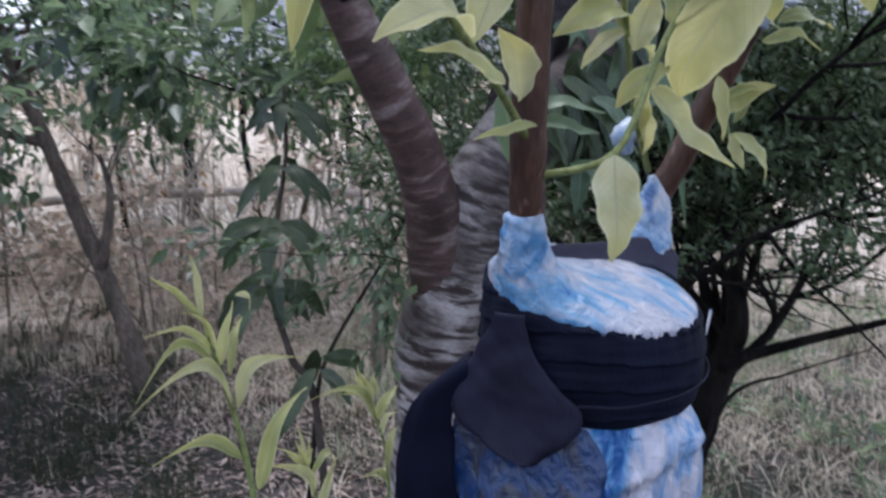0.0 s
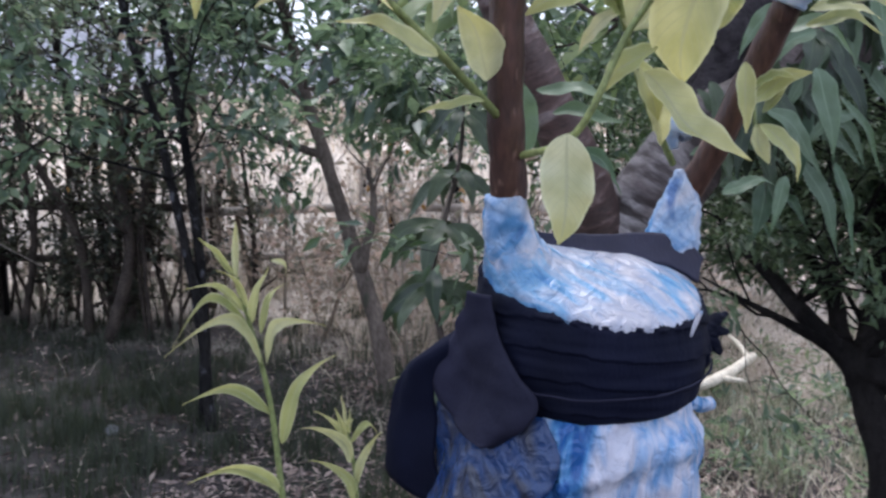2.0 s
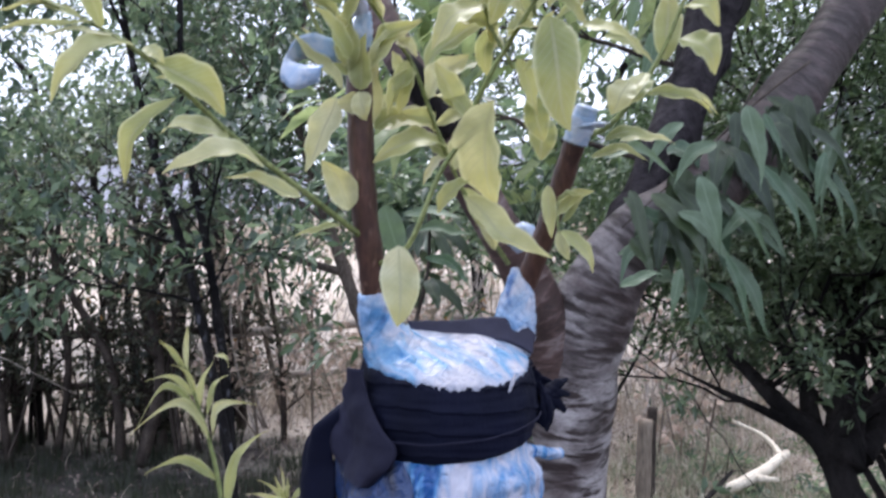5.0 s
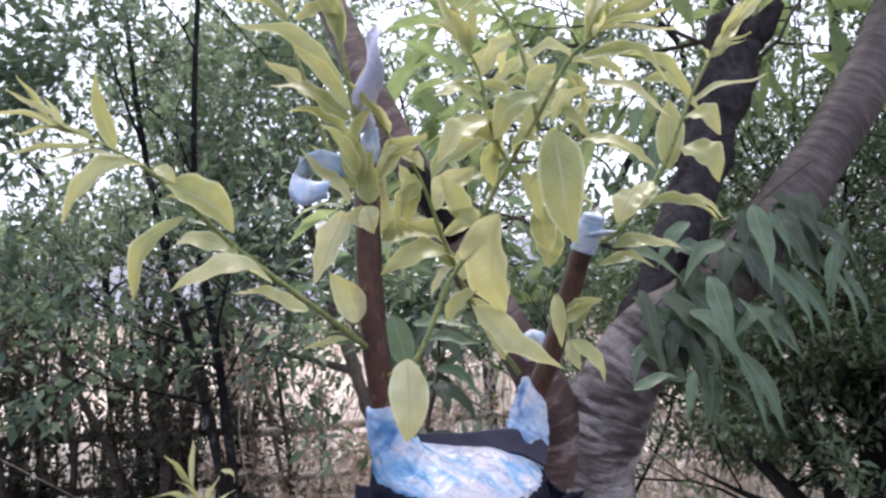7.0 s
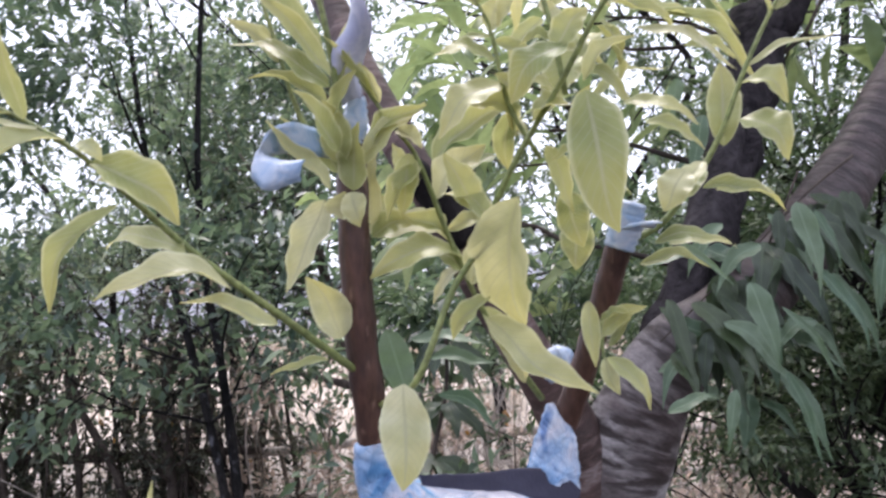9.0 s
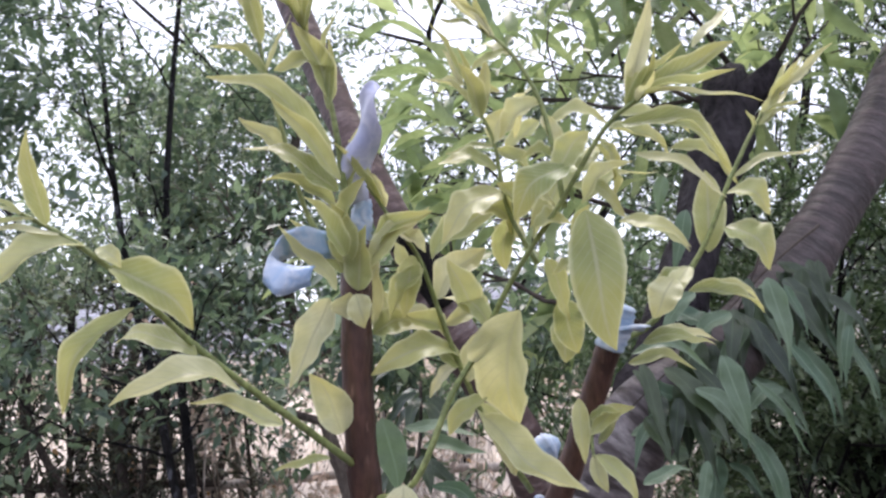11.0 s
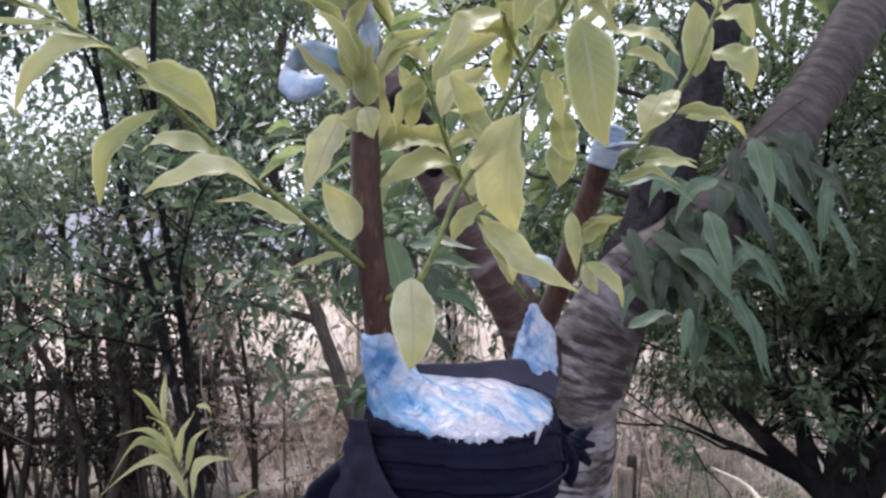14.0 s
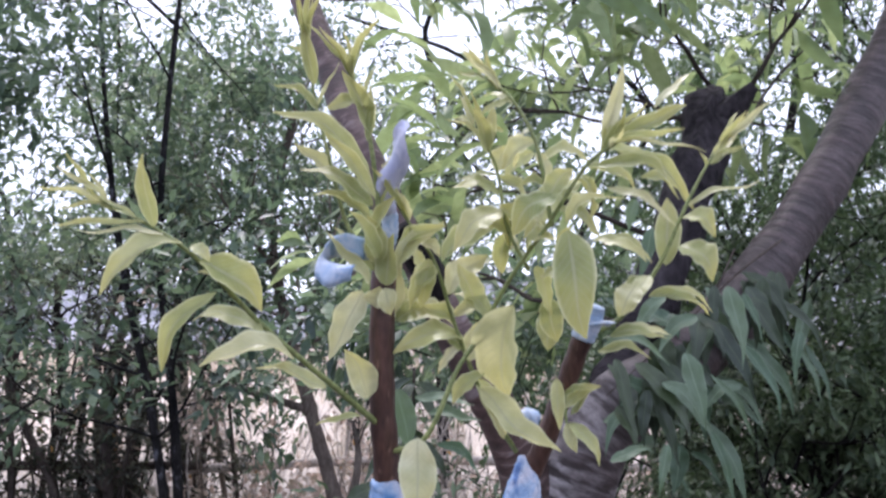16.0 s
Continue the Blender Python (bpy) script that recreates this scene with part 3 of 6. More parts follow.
def build_brush():
    """A bank of bleached sticks and dead stalks behind the fence."""
    g = np.random.default_rng(61)
    lines = []
    for _ in range(800):
        x = g.uniform(-5.5, 2.5)
        y = 5.0 + 0.18 * (x + 3) + g.uniform(0, 1.6)
        lean = g.normal(0, 0.45, 2)
        h = g.uniform(0.3, 1.4)
        a = np.array((x, y, ground_height(x, y) - 0.02))
        b = a + (lean[0] * h, lean[1] * h, h)
        mid = (a + b) / 2 + g.normal(0, 0.06, 3)
        r = g.uniform(0.002, 0.008)
        lines.append((np.array([a, mid, b]), np.array([r, r * 0.8, r * 0.4])))
    v, f = tubes(lines, 4)
    tagged(new("dry_brush", mesh_of("dry_brush", v, f, M["pale_wood"])), "bank of bleached dead stalks and sticks behind the fence", "dry brush", kind="stuff")


build_ground()
build_brush()
build_ridge("hill_near", 60, 9, 0, 3.1, "wooded rise, greyed for haze, behind the dry field")
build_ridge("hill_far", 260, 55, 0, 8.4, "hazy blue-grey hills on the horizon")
build_grass()

# ---- the grafted fruit tree ----
tree = thing("grafted_tree", "forked ring-barked fruit tree with two leafy grafts on a stump", "tree", (-0.06, 0.52, 0))


def limb(name, points, radii, material, parent, sides=16, lumps=0.18, start=None):
    line = smooth_line(points, 7)
    r = np.interp(np.linspace(0, 1, len(line)), np.linspace(0, 1, len(radii)), radii)
    base = line[0].copy()
    v, f = tube(line - base, r, sides, lumps)
    me = mesh_of(name, v, f, material)
    run = np.concatenate([[0], np.cumsum(np.linalg.norm(np.diff(line, axis=0), axis=1))]) + (base[0] * 7 if start is None else start)
    a = np.arange(sides) * 2 * np.pi / sides
    place = np.stack([np.stack([np.cos(a) * q, np.sin(a) * q, np.full(sides, s)], 1) for q, s in zip(r, run)]).reshape(-1, 3)
    place = np.concatenate([place, [(0, 0, run[0]), (0, 0, run[-1])]])
    me.attributes.new("limb_place", "FLOAT_VECTOR", "POINT").data.foreach_set("vector", place.astype(np.float32).ravel())
    return part_mesh(name, me, parent, base)


limb("trunk", [(-0.09, 0.53, -0.05), (-0.08, 0.52, 0.5), (-0.056, 0.505, 1.1), (-0.040, 0.49, 1.24), (-0.015, 0.485, 1.33), (0.03, 0.50, 1.395), (0.103, 0.538, 1.45), (0.198, 0.603, 1.56), (0.323, 0.683, 1.775), (0.45, 0.76, 2.05)], [0.062, 0.052, 0.046, 0.0445, 0.041, 0.036, 0.033, 0.030, 0.028, 0.022], M["flaky_bark"], tree, 24)
limb("limb", [(-0.047, 0.510, 1.12), (-0.052, 0.486, 1.22), (-0.063, 0.452, 1.32), (-0.090, 0.408, 1.405), (-0.14, 0.375, 1.51), (-0.215, 0.376, 1.655), (-0.31, 0.42, 1.85), (-0.42, 0.46, 2.1)], [0.030, 0.031, 0.0265, 0.0205, 0.0170, 0.0165, 0.0155, 0.013], M["ring_bark"], tree, 20, 0.18, 0.66)
limb("limb", [(-0.005, 0.49, 1.34), (0.05, 0.56, 1.47), (0.083, 0.63, 1.58), (0.112, 0.71, 1.69), (0.135, 0.765, 1.78), (0.142, 0.785, 1.815)], [0.030, 0.029, 0.029, 0.033, 0.035, 0.010], M["plated_bark"], tree, 18, 0.5)
limb("stub", [(0.125, 0.745, 1.735), (0.165, 0.74, 1.775), (0.19, 0.735, 1.80)], [0.022, 0.017, 0.006], M["plated_bark"], tree, 12, 0.5)
limb("stub", [(-0.125, 0.372, 1.50), (-0.15, 0.345, 1.545), (-0.16, 0.335, 1.56)], [0.016, 0.014, 0.013], M["dark_bark"], tree, 12)
limb("stump", [(-0.08, 0.50, 0.62), (-0.05, 0.30, 0.78), (-0.02, 0.06, 1.0), (-0.006, 0.003, 1.15), (-0.004, 0.0, 1.335)], [0.04, 0.036, 0.030, 0.029, 0.029], M["ring_bark"], tree, 20)

# hanging leaves on the limbs above
crown_rng = np.random.default_rng(21)
spots, spot_ways = [], []
crown_lines, crown_tips = [], []
CROWN = (
    ((0.05, 0.56, 1.47), (-0.7, 0.5, 0.35), 0.30), ((0.083, 0.63, 1.58), (-0.8, 0.2, 0.25), 0.32), ((0.135, 0.765, 1.78), (-0.7, 0.3, 0.1), 0.36), ((0.112, 0.71, 1.69), (0.3, 0.6, 0.5), 0.28),
    ((0.142, 0.785, 1.81), (-0.2, -0.3, 0.9), 0.22), ((0.18, 0.737, 1.79), (0.5, -0.2, 0.7), 0.22), ((-0.31, 0.42, 1.85), (0.7, 0.4, -0.1), 0.34))
for start, way, size in (((0.16, 0.86, 2.0), (-0.5, -0.2, 0.6), 0.36), ((0.17, 0.90, 2.15), (0.5, 0.2, 0.5), 0.4), ((-0.40, 0.45, 2.05), (0.6, 0.3, 0.4), 0.4), ((0.42, 0.74, 2.0), (-0.3, 0.1, 0.7), 0.36), ((0.12, 0.73, 1.75), (-0.6, 0.3, 0.4), 0.34), ((0.17, 0.92, 2.2), (-0.6, 0.2, 0.5), 0.45), ((-0.42, 0.46, 2.1), (-0.1, 0.2, 0.9), 0.55), ((0.45, 0.76, 2.05), (0.2, 0.0, 0.9), 0.55), ((0.17, 0.92, 2.2), (0.0, -0.3, 0.9), 0.6)) + CROWN:
    crown_lines = []
    # boughs longer than 0.5 stay out of view, added to shade the limbs
    branch_out(crown_rng, start, way, size, 0.0038, 2 if size > 0.5 else 1, crown_lines, crown_tips, 0.3, 0.25, 5, 0.6)
    v, f = tubes(crown_lines, 5)
    part_mesh("twig", mesh_of("twig", v - np.array(start), f, M["twig"]), tree, start)
where = np.repeat(np.array([q for q, _ in crown_tips]), 2, 0) + crown_rng.normal(0, 0.02, (len(crown_tips) * 2, 3))
aim = np.repeat(np.array([w for _, w in crown_tips]), 2, 0)
v, f = leaf_cloud(where, aim, 0.082, 0.021, 31, 0.6, 3, 0.5)
tagged(part_mesh("crown", fast_mesh("crown", v, f, M["hanging"]), tree), kind="stuff")

# leaves hanging from a side twig of the right limb
shoot_k = stem("shoot", [(0.151, 0.607, 1.567), (0.132, 0.534, 1.522), (0.114, 0.513, 1.485), (0.090, 0.512, 1.438), (0.094, 0.520, 1.392), (0.092, 0.526, 1.351)], 0.0013, 0.0006, M['twig'], tree)
leaf(shoot_k, (0.117, 0.509, 1.515), (0.150, 0.530, 1.440), 0.0246, 0.06, M['mature'], 0.24, 1.25)
leaf(shoot_k, (0.139, 0.517, 1.511), (0.149, 0.496, 1.459), 0.0230, 0.05, M['mature'], 0.24, 1.25)
leaf(shoot_k, (0.148, 0.526, 1.463), (0.199, 0.531, 1.392), 0.0197, 0.12, M['mature'], 0.24, 1.25)
leaf(shoot_k, (0.094, 0.512, 1.450), (0.111, 0.497, 1.369), 0.0380, 0.04, M['mature'], 0.24, 1.25)
leaf(shoot_k, (0.115, 0.543, 1.427), (0.173, 0.547, 1.376), 0.0154, 0.1, M['mature'], 0.24, 1.25)
leaf(shoot_k, (0.114, 0.567, 1.400), (0.171, 0.567, 1.378), 0.0230, 0.1, M['mature'], 0.24, 1.25)
leaf(shoot_k, (0.113, 0.528, 1.376), (0.152, 0.519, 1.303), 0.0207, 0.1, M['mature'], 0.24, 1.25)
leaf(shoot_k, (0.087, 0.524, 1.353), (0.077, 0.506, 1.309), 0.0243, 0.05, M['mature'], 0.24, 1.25)
leaf(shoot_k, (0.096, 0.549, 1.344), (0.126, 0.541, 1.316), 0.0130, 0.08, M['mature'], 0.24, 1.25)
leaf(shoot_k, (0.062, 0.559, 1.349), (0.009, 0.503, 1.332), 0.0228, 0.12, M['mature'], 0.24, 1.25)
leaf(shoot_k, (0.059, 0.537, 1.489), (0.096, 0.511, 1.460), 0.0312, 0.1, M['mature'], 0.24, 1.25)
leaf(shoot_k, (0.231, 0.640, 1.510), (0.210, 0.615, 1.420), 0.0178, 0.1, M['mature'], 0.24, 1.25)
leaf(shoot_k, (0.224, 0.646, 1.459), (0.247, 0.630, 1.395), 0.0102, 0.08, M['mature'], 0.24, 1.25)
leaf(shoot_k, (0.150, 0.562, 1.512), (0.174, 0.556, 1.462), 0.0170, 0.12, M['mature'], 0.24, 1.25)
leaf(shoot_k, (0.064, 0.562, 1.331), (0.097, 0.534, 1.304), 0.0096, 0.1, M['mature'], 0.24, 1.25)
leaf(shoot_k, (0.079, 0.600, 1.465), (0.115, 0.562, 1.439), 0.0252, 0.1, M['mature'], 0.24, 1.25)
leaf(shoot_k, (0.102, 0.584, 1.408), (0.084, 0.543, 1.361), 0.0184, 0.06, M['mature'], 0.24, 1.25)
leaf(shoot_k, (0.180, 0.680, 1.494), (0.221, 0.647, 1.440), 0.0146, 0.1, M['mature'], 0.24, 1.25)

# leaves crowding in front of the limb, coloured near-black for the shade there
shaded_rng = np.random.default_rng(58)
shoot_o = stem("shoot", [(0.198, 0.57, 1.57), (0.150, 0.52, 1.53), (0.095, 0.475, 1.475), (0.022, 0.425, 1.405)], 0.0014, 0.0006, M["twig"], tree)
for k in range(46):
    u = shaded_rng.uniform(0.0, 1.0) ** 1.6
    foot = np.array((0.018, 0.425, 1.415)) * (1 - u) + np.array((0.19, 0.56, 1.565)) * u + shaded_rng.normal(0, 0.012, 3) + (0.015, 0.0, -0.01)
    leaf(shoot_o, foot, foot + (shaded_rng.normal(0.012, 0.02), shaded_rng.normal(-0.005, 0.012), -shaded_rng.uniform(0.035, 0.07)), shaded_rng.uniform(0.014, 0.024), 0.08, M["broad"], 0.24, 1.25)

tuft_rng = np.random.default_rng(77)


def tuft(parent, tip, way, count, size, material):
    """Unopened narrow leaves bunched at the end of a shoot."""
    tip, way = np.array(tip), np.array(way)
    for k in range(count):
        d = way + tuft_rng.normal(0, 0.36, 3)
        d /= np.linalg.norm(d)
        s = size * tuft_rng.uniform(0.6, 1.15)
        foot = tip - way * size * tuft_rng.uniform(0.0, 0.45)
        leaf(parent, foot, foot + d * s, s * tuft_rng.uniform(0.10, 0.17), tuft_rng.uniform(-0.03, 0.1), material, 0.8)


# left scion with its side shoot
scion_left = stem("scion", [(-0.0300, -0.012, 1.345), (-0.0310, -0.0185, 1.378), (-0.0315, -0.025, 1.41), (-0.0305, -0.030, 1.453), (-0.030, -0.031, 1.488)], 0.0066, 0.0056, M["scion"], tree)
shoot_a = stem("shoot", [(-0.033, -0.029, 1.407), (-0.045, -0.051, 1.424), (-0.064, -0.078, 1.448), (-0.084, -0.102, 1.476), (-0.100, -0.114, 1.489), (-0.118, -0.127, 1.499)], 0.0015, 0.0006, M['stem'], tree)
tuft(shoot_a, (-0.118, -0.127, 1.499), (-0.76, -0.51, 0.41), 6, 0.026, M['young'])
leaf(shoot_a, (-0.096, -0.113, 1.487), (-0.097, -0.121, 1.515), 0.0071, 0.04, M['young'])
leaf(shoot_a, (-0.102, -0.117, 1.490), (-0.124, -0.126, 1.503), 0.0040, 0.03, M['young'])
leaf(shoot_a, (-0.099, -0.115, 1.488), (-0.129, -0.131, 1.487), 0.0035, 0.04, M['young'])
leaf(shoot_a, (-0.093, -0.111, 1.485), (-0.119, -0.128, 1.484), 0.0031, 0.05, M['young'])
leaf(shoot_a, (-0.087, -0.106, 1.481), (-0.112, -0.122, 1.459), 0.0116, 0.22, M['young'])
leaf(shoot_a, (-0.083, -0.101, 1.474), (-0.061, -0.087, 1.455), 0.0147, 0.12, M['young'])
leaf(shoot_a, (-0.078, -0.094, 1.462), (-0.096, -0.104, 1.430), 0.0091, 0.18, M['young'])
leaf(shoot_a, (-0.063, -0.082, 1.446), (-0.104, -0.072, 1.453), 0.0087, 0.14, M['young'])
leaf(shoot_a, (-0.053, -0.073, 1.436), (-0.077, -0.106, 1.431), 0.0123, 0.14, M['young'])
leaf(shoot_a, (-0.043, -0.063, 1.423), (-0.067, -0.080, 1.432), 0.0076, 0.05, M['young'])
leaf(shoot_a, (-0.085, -0.104, 1.480), (-0.077, -0.102, 1.474), 0.0059, 0.2, M['young'])
leaf(shoot_a, (-0.032, -0.050, 1.411), (-0.051, -0.055, 1.407), 0.0037, 0.05, M['young'])
leaf(shoot_a, (-0.069, -0.090, 1.466), (-0.089, -0.092, 1.471), 0.0042, 0.1, M['young'])
# top of the left scion
shoot_b = stem("shoot", [(-0.030, -0.036, 1.476), (-0.028, -0.044, 1.503), (-0.030, -0.051, 1.536), (-0.035, -0.058, 1.558), (-0.039, -0.062, 1.569)], 0.0016, 0.0005, M['stem'], tree)
tuft(shoot_b, (-0.039, -0.062, 1.569), (-0.38, -0.33, 0.87), 5, 0.026, M['young'])
shoot_e = stem("shoot", [(-0.031, -0.036, 1.479), (-0.045, -0.039, 1.497), (-0.052, -0.044, 1.526), (-0.058, -0.049, 1.554), (-0.061, -0.057, 1.586)], 0.0012, 0.0005, M['stem'], tree)
tuft(shoot_e, (-0.061, -0.057, 1.586), (-0.09, -0.23, 0.97), 4, 0.026, M['young'])
leaf(shoot_b, (-0.038, -0.038, 1.467), (-0.051, -0.043, 1.435), 0.0150, -0.06, M['young'])
leaf(shoot_b, (-0.036, -0.033, 1.418), (-0.043, -0.043, 1.440), 0.0133, 0.1, M['young'])
leaf(shoot_b, (-0.032, -0.038, 1.476), (-0.045, -0.055, 1.494), 0.0102, 0.1, M['young'])
leaf(shoot_b, (-0.029, -0.040, 1.479), (-0.032, -0.048, 1.500), 0.0113, 0.06, M['young'])
leaf(shoot_b, (-0.023, -0.034, 1.481), (0.002, -0.035, 1.496), 0.0088, 0.14, M['young'])
leaf(shoot_b, (-0.026, -0.038, 1.469), (-0.021, -0.042, 1.492), 0.0118, 0.05, M['young'])
leaf(shoot_b, (-0.030, -0.040, 1.459), (-0.027, -0.043, 1.468), 0.0112, 0.05, M['young'])
leaf(shoot_b, (0.004, -0.013, 1.445), (-0.025, -0.030, 1.438), 0.0126, 0.2, M['young'])
leaf(shoot_b, (-0.025, -0.027, 1.453), (-0.011, -0.021, 1.459), 0.0116, 0.15, M['young'])
leaf(shoot_b, (-0.027, -0.023, 1.459), (-0.024, -0.021, 1.486), 0.0107, 0.1, M['young'])
leaf(shoot_b, (-0.030, -0.046, 1.504), (-0.058, -0.063, 1.520), 0.0112, 0.1, M['young'])
leaf(shoot_b, (-0.032, -0.044, 1.499), (-0.055, -0.057, 1.509), 0.0082, 0.12, M['young'])
leaf(shoot_b, (-0.031, -0.049, 1.518), (-0.066, -0.074, 1.544), 0.0111, 0.14, M['young'])
leaf(shoot_b, (-0.029, -0.051, 1.537), (-0.039, -0.063, 1.563), 0.0092, 0.06, M['young'])
leaf(shoot_b, (-0.030, -0.053, 1.549), (-0.046, -0.063, 1.546), 0.0097, 0.1, M['young'])
leaf(shoot_b, (-0.028, -0.044, 1.503), (-0.018, -0.041, 1.535), 0.0052, 0.04, M['young'])
leaf(shoot_b, (-0.031, -0.043, 1.491), (-0.018, -0.049, 1.508), 0.0077, 0.1, M['young'])
leaf(shoot_b, (-0.030, -0.053, 1.533), (-0.029, -0.054, 1.559), 0.0041, 0.04, M['young'])
leaf(shoot_b, (-0.032, -0.056, 1.551), (-0.025, -0.054, 1.569), 0.0026, 0.04, M['young'])
leaf(shoot_e, (-0.057, -0.053, 1.562), (-0.059, -0.061, 1.589), 0.0068, 0.05, M['young'])
leaf(shoot_e, (-0.057, -0.049, 1.551), (-0.073, -0.063, 1.560), 0.0073, 0.1, M['young'])
leaf(shoot_e, (-0.060, -0.055, 1.573), (-0.067, -0.062, 1.579), 0.0037, 0.06, M['young'])
leaf(shoot_e, (-0.058, -0.049, 1.552), (-0.047, -0.049, 1.573), 0.0026, 0.05, M['young'])
leaf(shoot_e, (-0.051, -0.042, 1.518), (-0.067, -0.052, 1.535), 0.0079, 0.1, M['young'])
# middle shoot
shoot_c = stem("shoot", [(-0.029, -0.021, 1.393), (-0.006, -0.039, 1.402), (0.007, -0.035, 1.431), (0.015, -0.030, 1.445), (0.031, -0.037, 1.470), (0.050, -0.042, 1.494), (0.066, -0.046, 1.516), (0.079, -0.045, 1.526)], 0.0013, 0.0008, M['stem'], tree)
tuft(shoot_c, (0.079, -0.045, 1.526), (0.80, 0.03, 0.59), 5, 0.026, M['young'])
leaf(shoot_c, (-0.0074, -0.0452, 1.4021), (-0.008, -0.049, 1.369), 0.0165, 0.04, M['young'], 0.12)
leaf(shoot_c, (0.036, -0.050, 1.458), (0.024, -0.006, 1.419), 0.0230, 0.16, M['young'])
leaf(shoot_c, (0.011, -0.011, 1.422), (0.047, -0.000, 1.394), 0.0146, -0.04, M['young'])
leaf(shoot_c, (0.058, -0.044, 1.490), (0.066, -0.050, 1.444), 0.0182, 0.08, M['young'])
leaf(shoot_c, (0.054, -0.046, 1.505), (0.035, -0.049, 1.488), 0.0134, 0.18, M['young'])
leaf(shoot_c, (0.050, -0.045, 1.504), (0.060, -0.042, 1.517), 0.0111, 0.08, M['young'])
leaf(shoot_c, (0.057, -0.041, 1.494), (0.074, -0.042, 1.505), 0.0082, 0.12, M['young'])
leaf(shoot_c, (0.074, -0.044, 1.523), (0.083, -0.045, 1.559), 0.0067, 0.03, M['young'])
leaf(shoot_c, (0.079, -0.045, 1.525), (0.108, -0.037, 1.542), 0.0081, 0.04, M['young'])
leaf(shoot_c, (0.080, -0.045, 1.526), (0.115, -0.037, 1.521), 0.0033, 0.04, M['young'])
leaf(shoot_c, (0.095, -0.041, 1.541), (0.111, -0.028, 1.559), 0.0039, 0.05, M['young'])
leaf(shoot_c, (0.071, -0.045, 1.517), (0.104, -0.037, 1.502), 0.0104, 0.18, M['young'])
leaf(shoot_c, (0.075, -0.042, 1.508), (0.102, -0.036, 1.491), 0.0057, 0.1, M['young'])
leaf(shoot_c, (0.067, -0.031, 1.487), (0.090, -0.033, 1.477), 0.0073, 0.16, M['young'])
leaf(shoot_c, (0.082, 0.008, 1.471), (0.074, 0.002, 1.456), 0.0127, 0.1, M['young'])
leaf(shoot_c, (0.044, -0.022, 1.463), (0.049, -0.019, 1.444), 0.0116, 0.06, M['young'])
leaf(shoot_c, (0.055, -0.033, 1.474), (0.045, -0.040, 1.470), 0.0058, 0.1, M['young'])
leaf(shoot_c, (0.043, -0.036, 1.476), (0.047, -0.022, 1.455), 0.0085, 0.08, M['young'])
leaf(shoot_c, (0.021, -0.030, 1.455), (0.004, -0.034, 1.465), 0.0101, 0.14, M['young'])
leaf(shoot_c, (0.016, -0.020, 1.429), (-0.001, -0.015, 1.416), 0.0088, 0.1, M['young'])
leaf(shoot_c, (0.052, -0.037, 1.481), (0.059, -0.042, 1.492), 0.0048, 0.05, M['young'])
leaf(shoot_c, (0.039, -0.039, 1.483), (0.053, -0.043, 1.486), 0.0116, 0.2, M['young'])
leaf(shoot_c, (0.015, -0.030, 1.459), (0.008, -0.037, 1.478), 0.0111, 0.1, M['young'])
leaf(shoot_c, (0.067, -0.045, 1.515), (0.085, -0.018, 1.511), 0.0088, 0.1, M['young'])
# thin shoots behind
shoot_d = stem("shoot", [(0.021, 0.022, 1.391), (0.010, 0.004, 1.416), (0.002, -0.013, 1.445), (-0.006, -0.026, 1.479), (-0.012, -0.033, 1.491), (-0.021, -0.040, 1.507)], 0.0013, 0.0006, M['stem'], tree)
tuft(shoot_d, (-0.021, -0.040, 1.507), (-0.47, -0.37, 0.80), 4, 0.026, M['young'])
leaf(shoot_d, (-0.006, -0.026, 1.478), (-0.017, -0.031, 1.458), 0.0094, 0.1, M['young'])
leaf(shoot_d, (-0.002, -0.021, 1.466), (0.016, -0.015, 1.484), 0.0132, 0.14, M['young'])
leaf(shoot_d, (-0.009, -0.027, 1.482), (-0.012, -0.030, 1.459), 0.0099, 0.08, M['young'])
leaf(shoot_d, (-0.012, -0.033, 1.491), (-0.022, -0.038, 1.478), 0.0062, 0.1, M['young'])
leaf(shoot_d, (-0.011, -0.032, 1.490), (-0.002, -0.032, 1.482), 0.0072, 0.1, M['young'])
leaf(shoot_d, (0.003, -0.012, 1.441), (-0.010, -0.015, 1.449), 0.0091, 0.1, M['young'])
leaf(shoot_d, (0.006, -0.010, 1.435), (0.015, -0.005, 1.456), 0.0107, 0.1, M['young'])
shoot_f = stem("shoot", [(0.035, -0.013, 1.477), (0.026, -0.018, 1.497), (0.023, -0.023, 1.521), (0.019, -0.026, 1.533), (0.014, -0.029, 1.545)], 0.001, 0.0005, M['stem'], tree)
tuft(shoot_f, (0.014, -0.029, 1.545), (-0.37, -0.25, 0.89), 4, 0.026, M['young'])
leaf(shoot_f, (0.022, -0.023, 1.522), (0.030, -0.026, 1.534), 0.0104, 0.08, M['young'])
leaf(shoot_f, (0.019, -0.026, 1.531), (0.014, -0.035, 1.550), 0.0078, 0.05, M['young'])
leaf(shoot_f, (0.019, -0.026, 1.533), (0.021, -0.025, 1.555), 0.0058, 0.05, M['young'])
leaf(shoot_f, (0.018, -0.027, 1.535), (0.002, -0.038, 1.545), 0.0047, 0.08, M['young'])
leaf(shoot_f, (0.023, -0.021, 1.513), (0.004, -0.033, 1.514), 0.0110, 0.14, M['young'])
leaf(shoot_f, (0.024, -0.019, 1.505), (0.003, -0.029, 1.485), 0.0151, 0.16, M['young'])
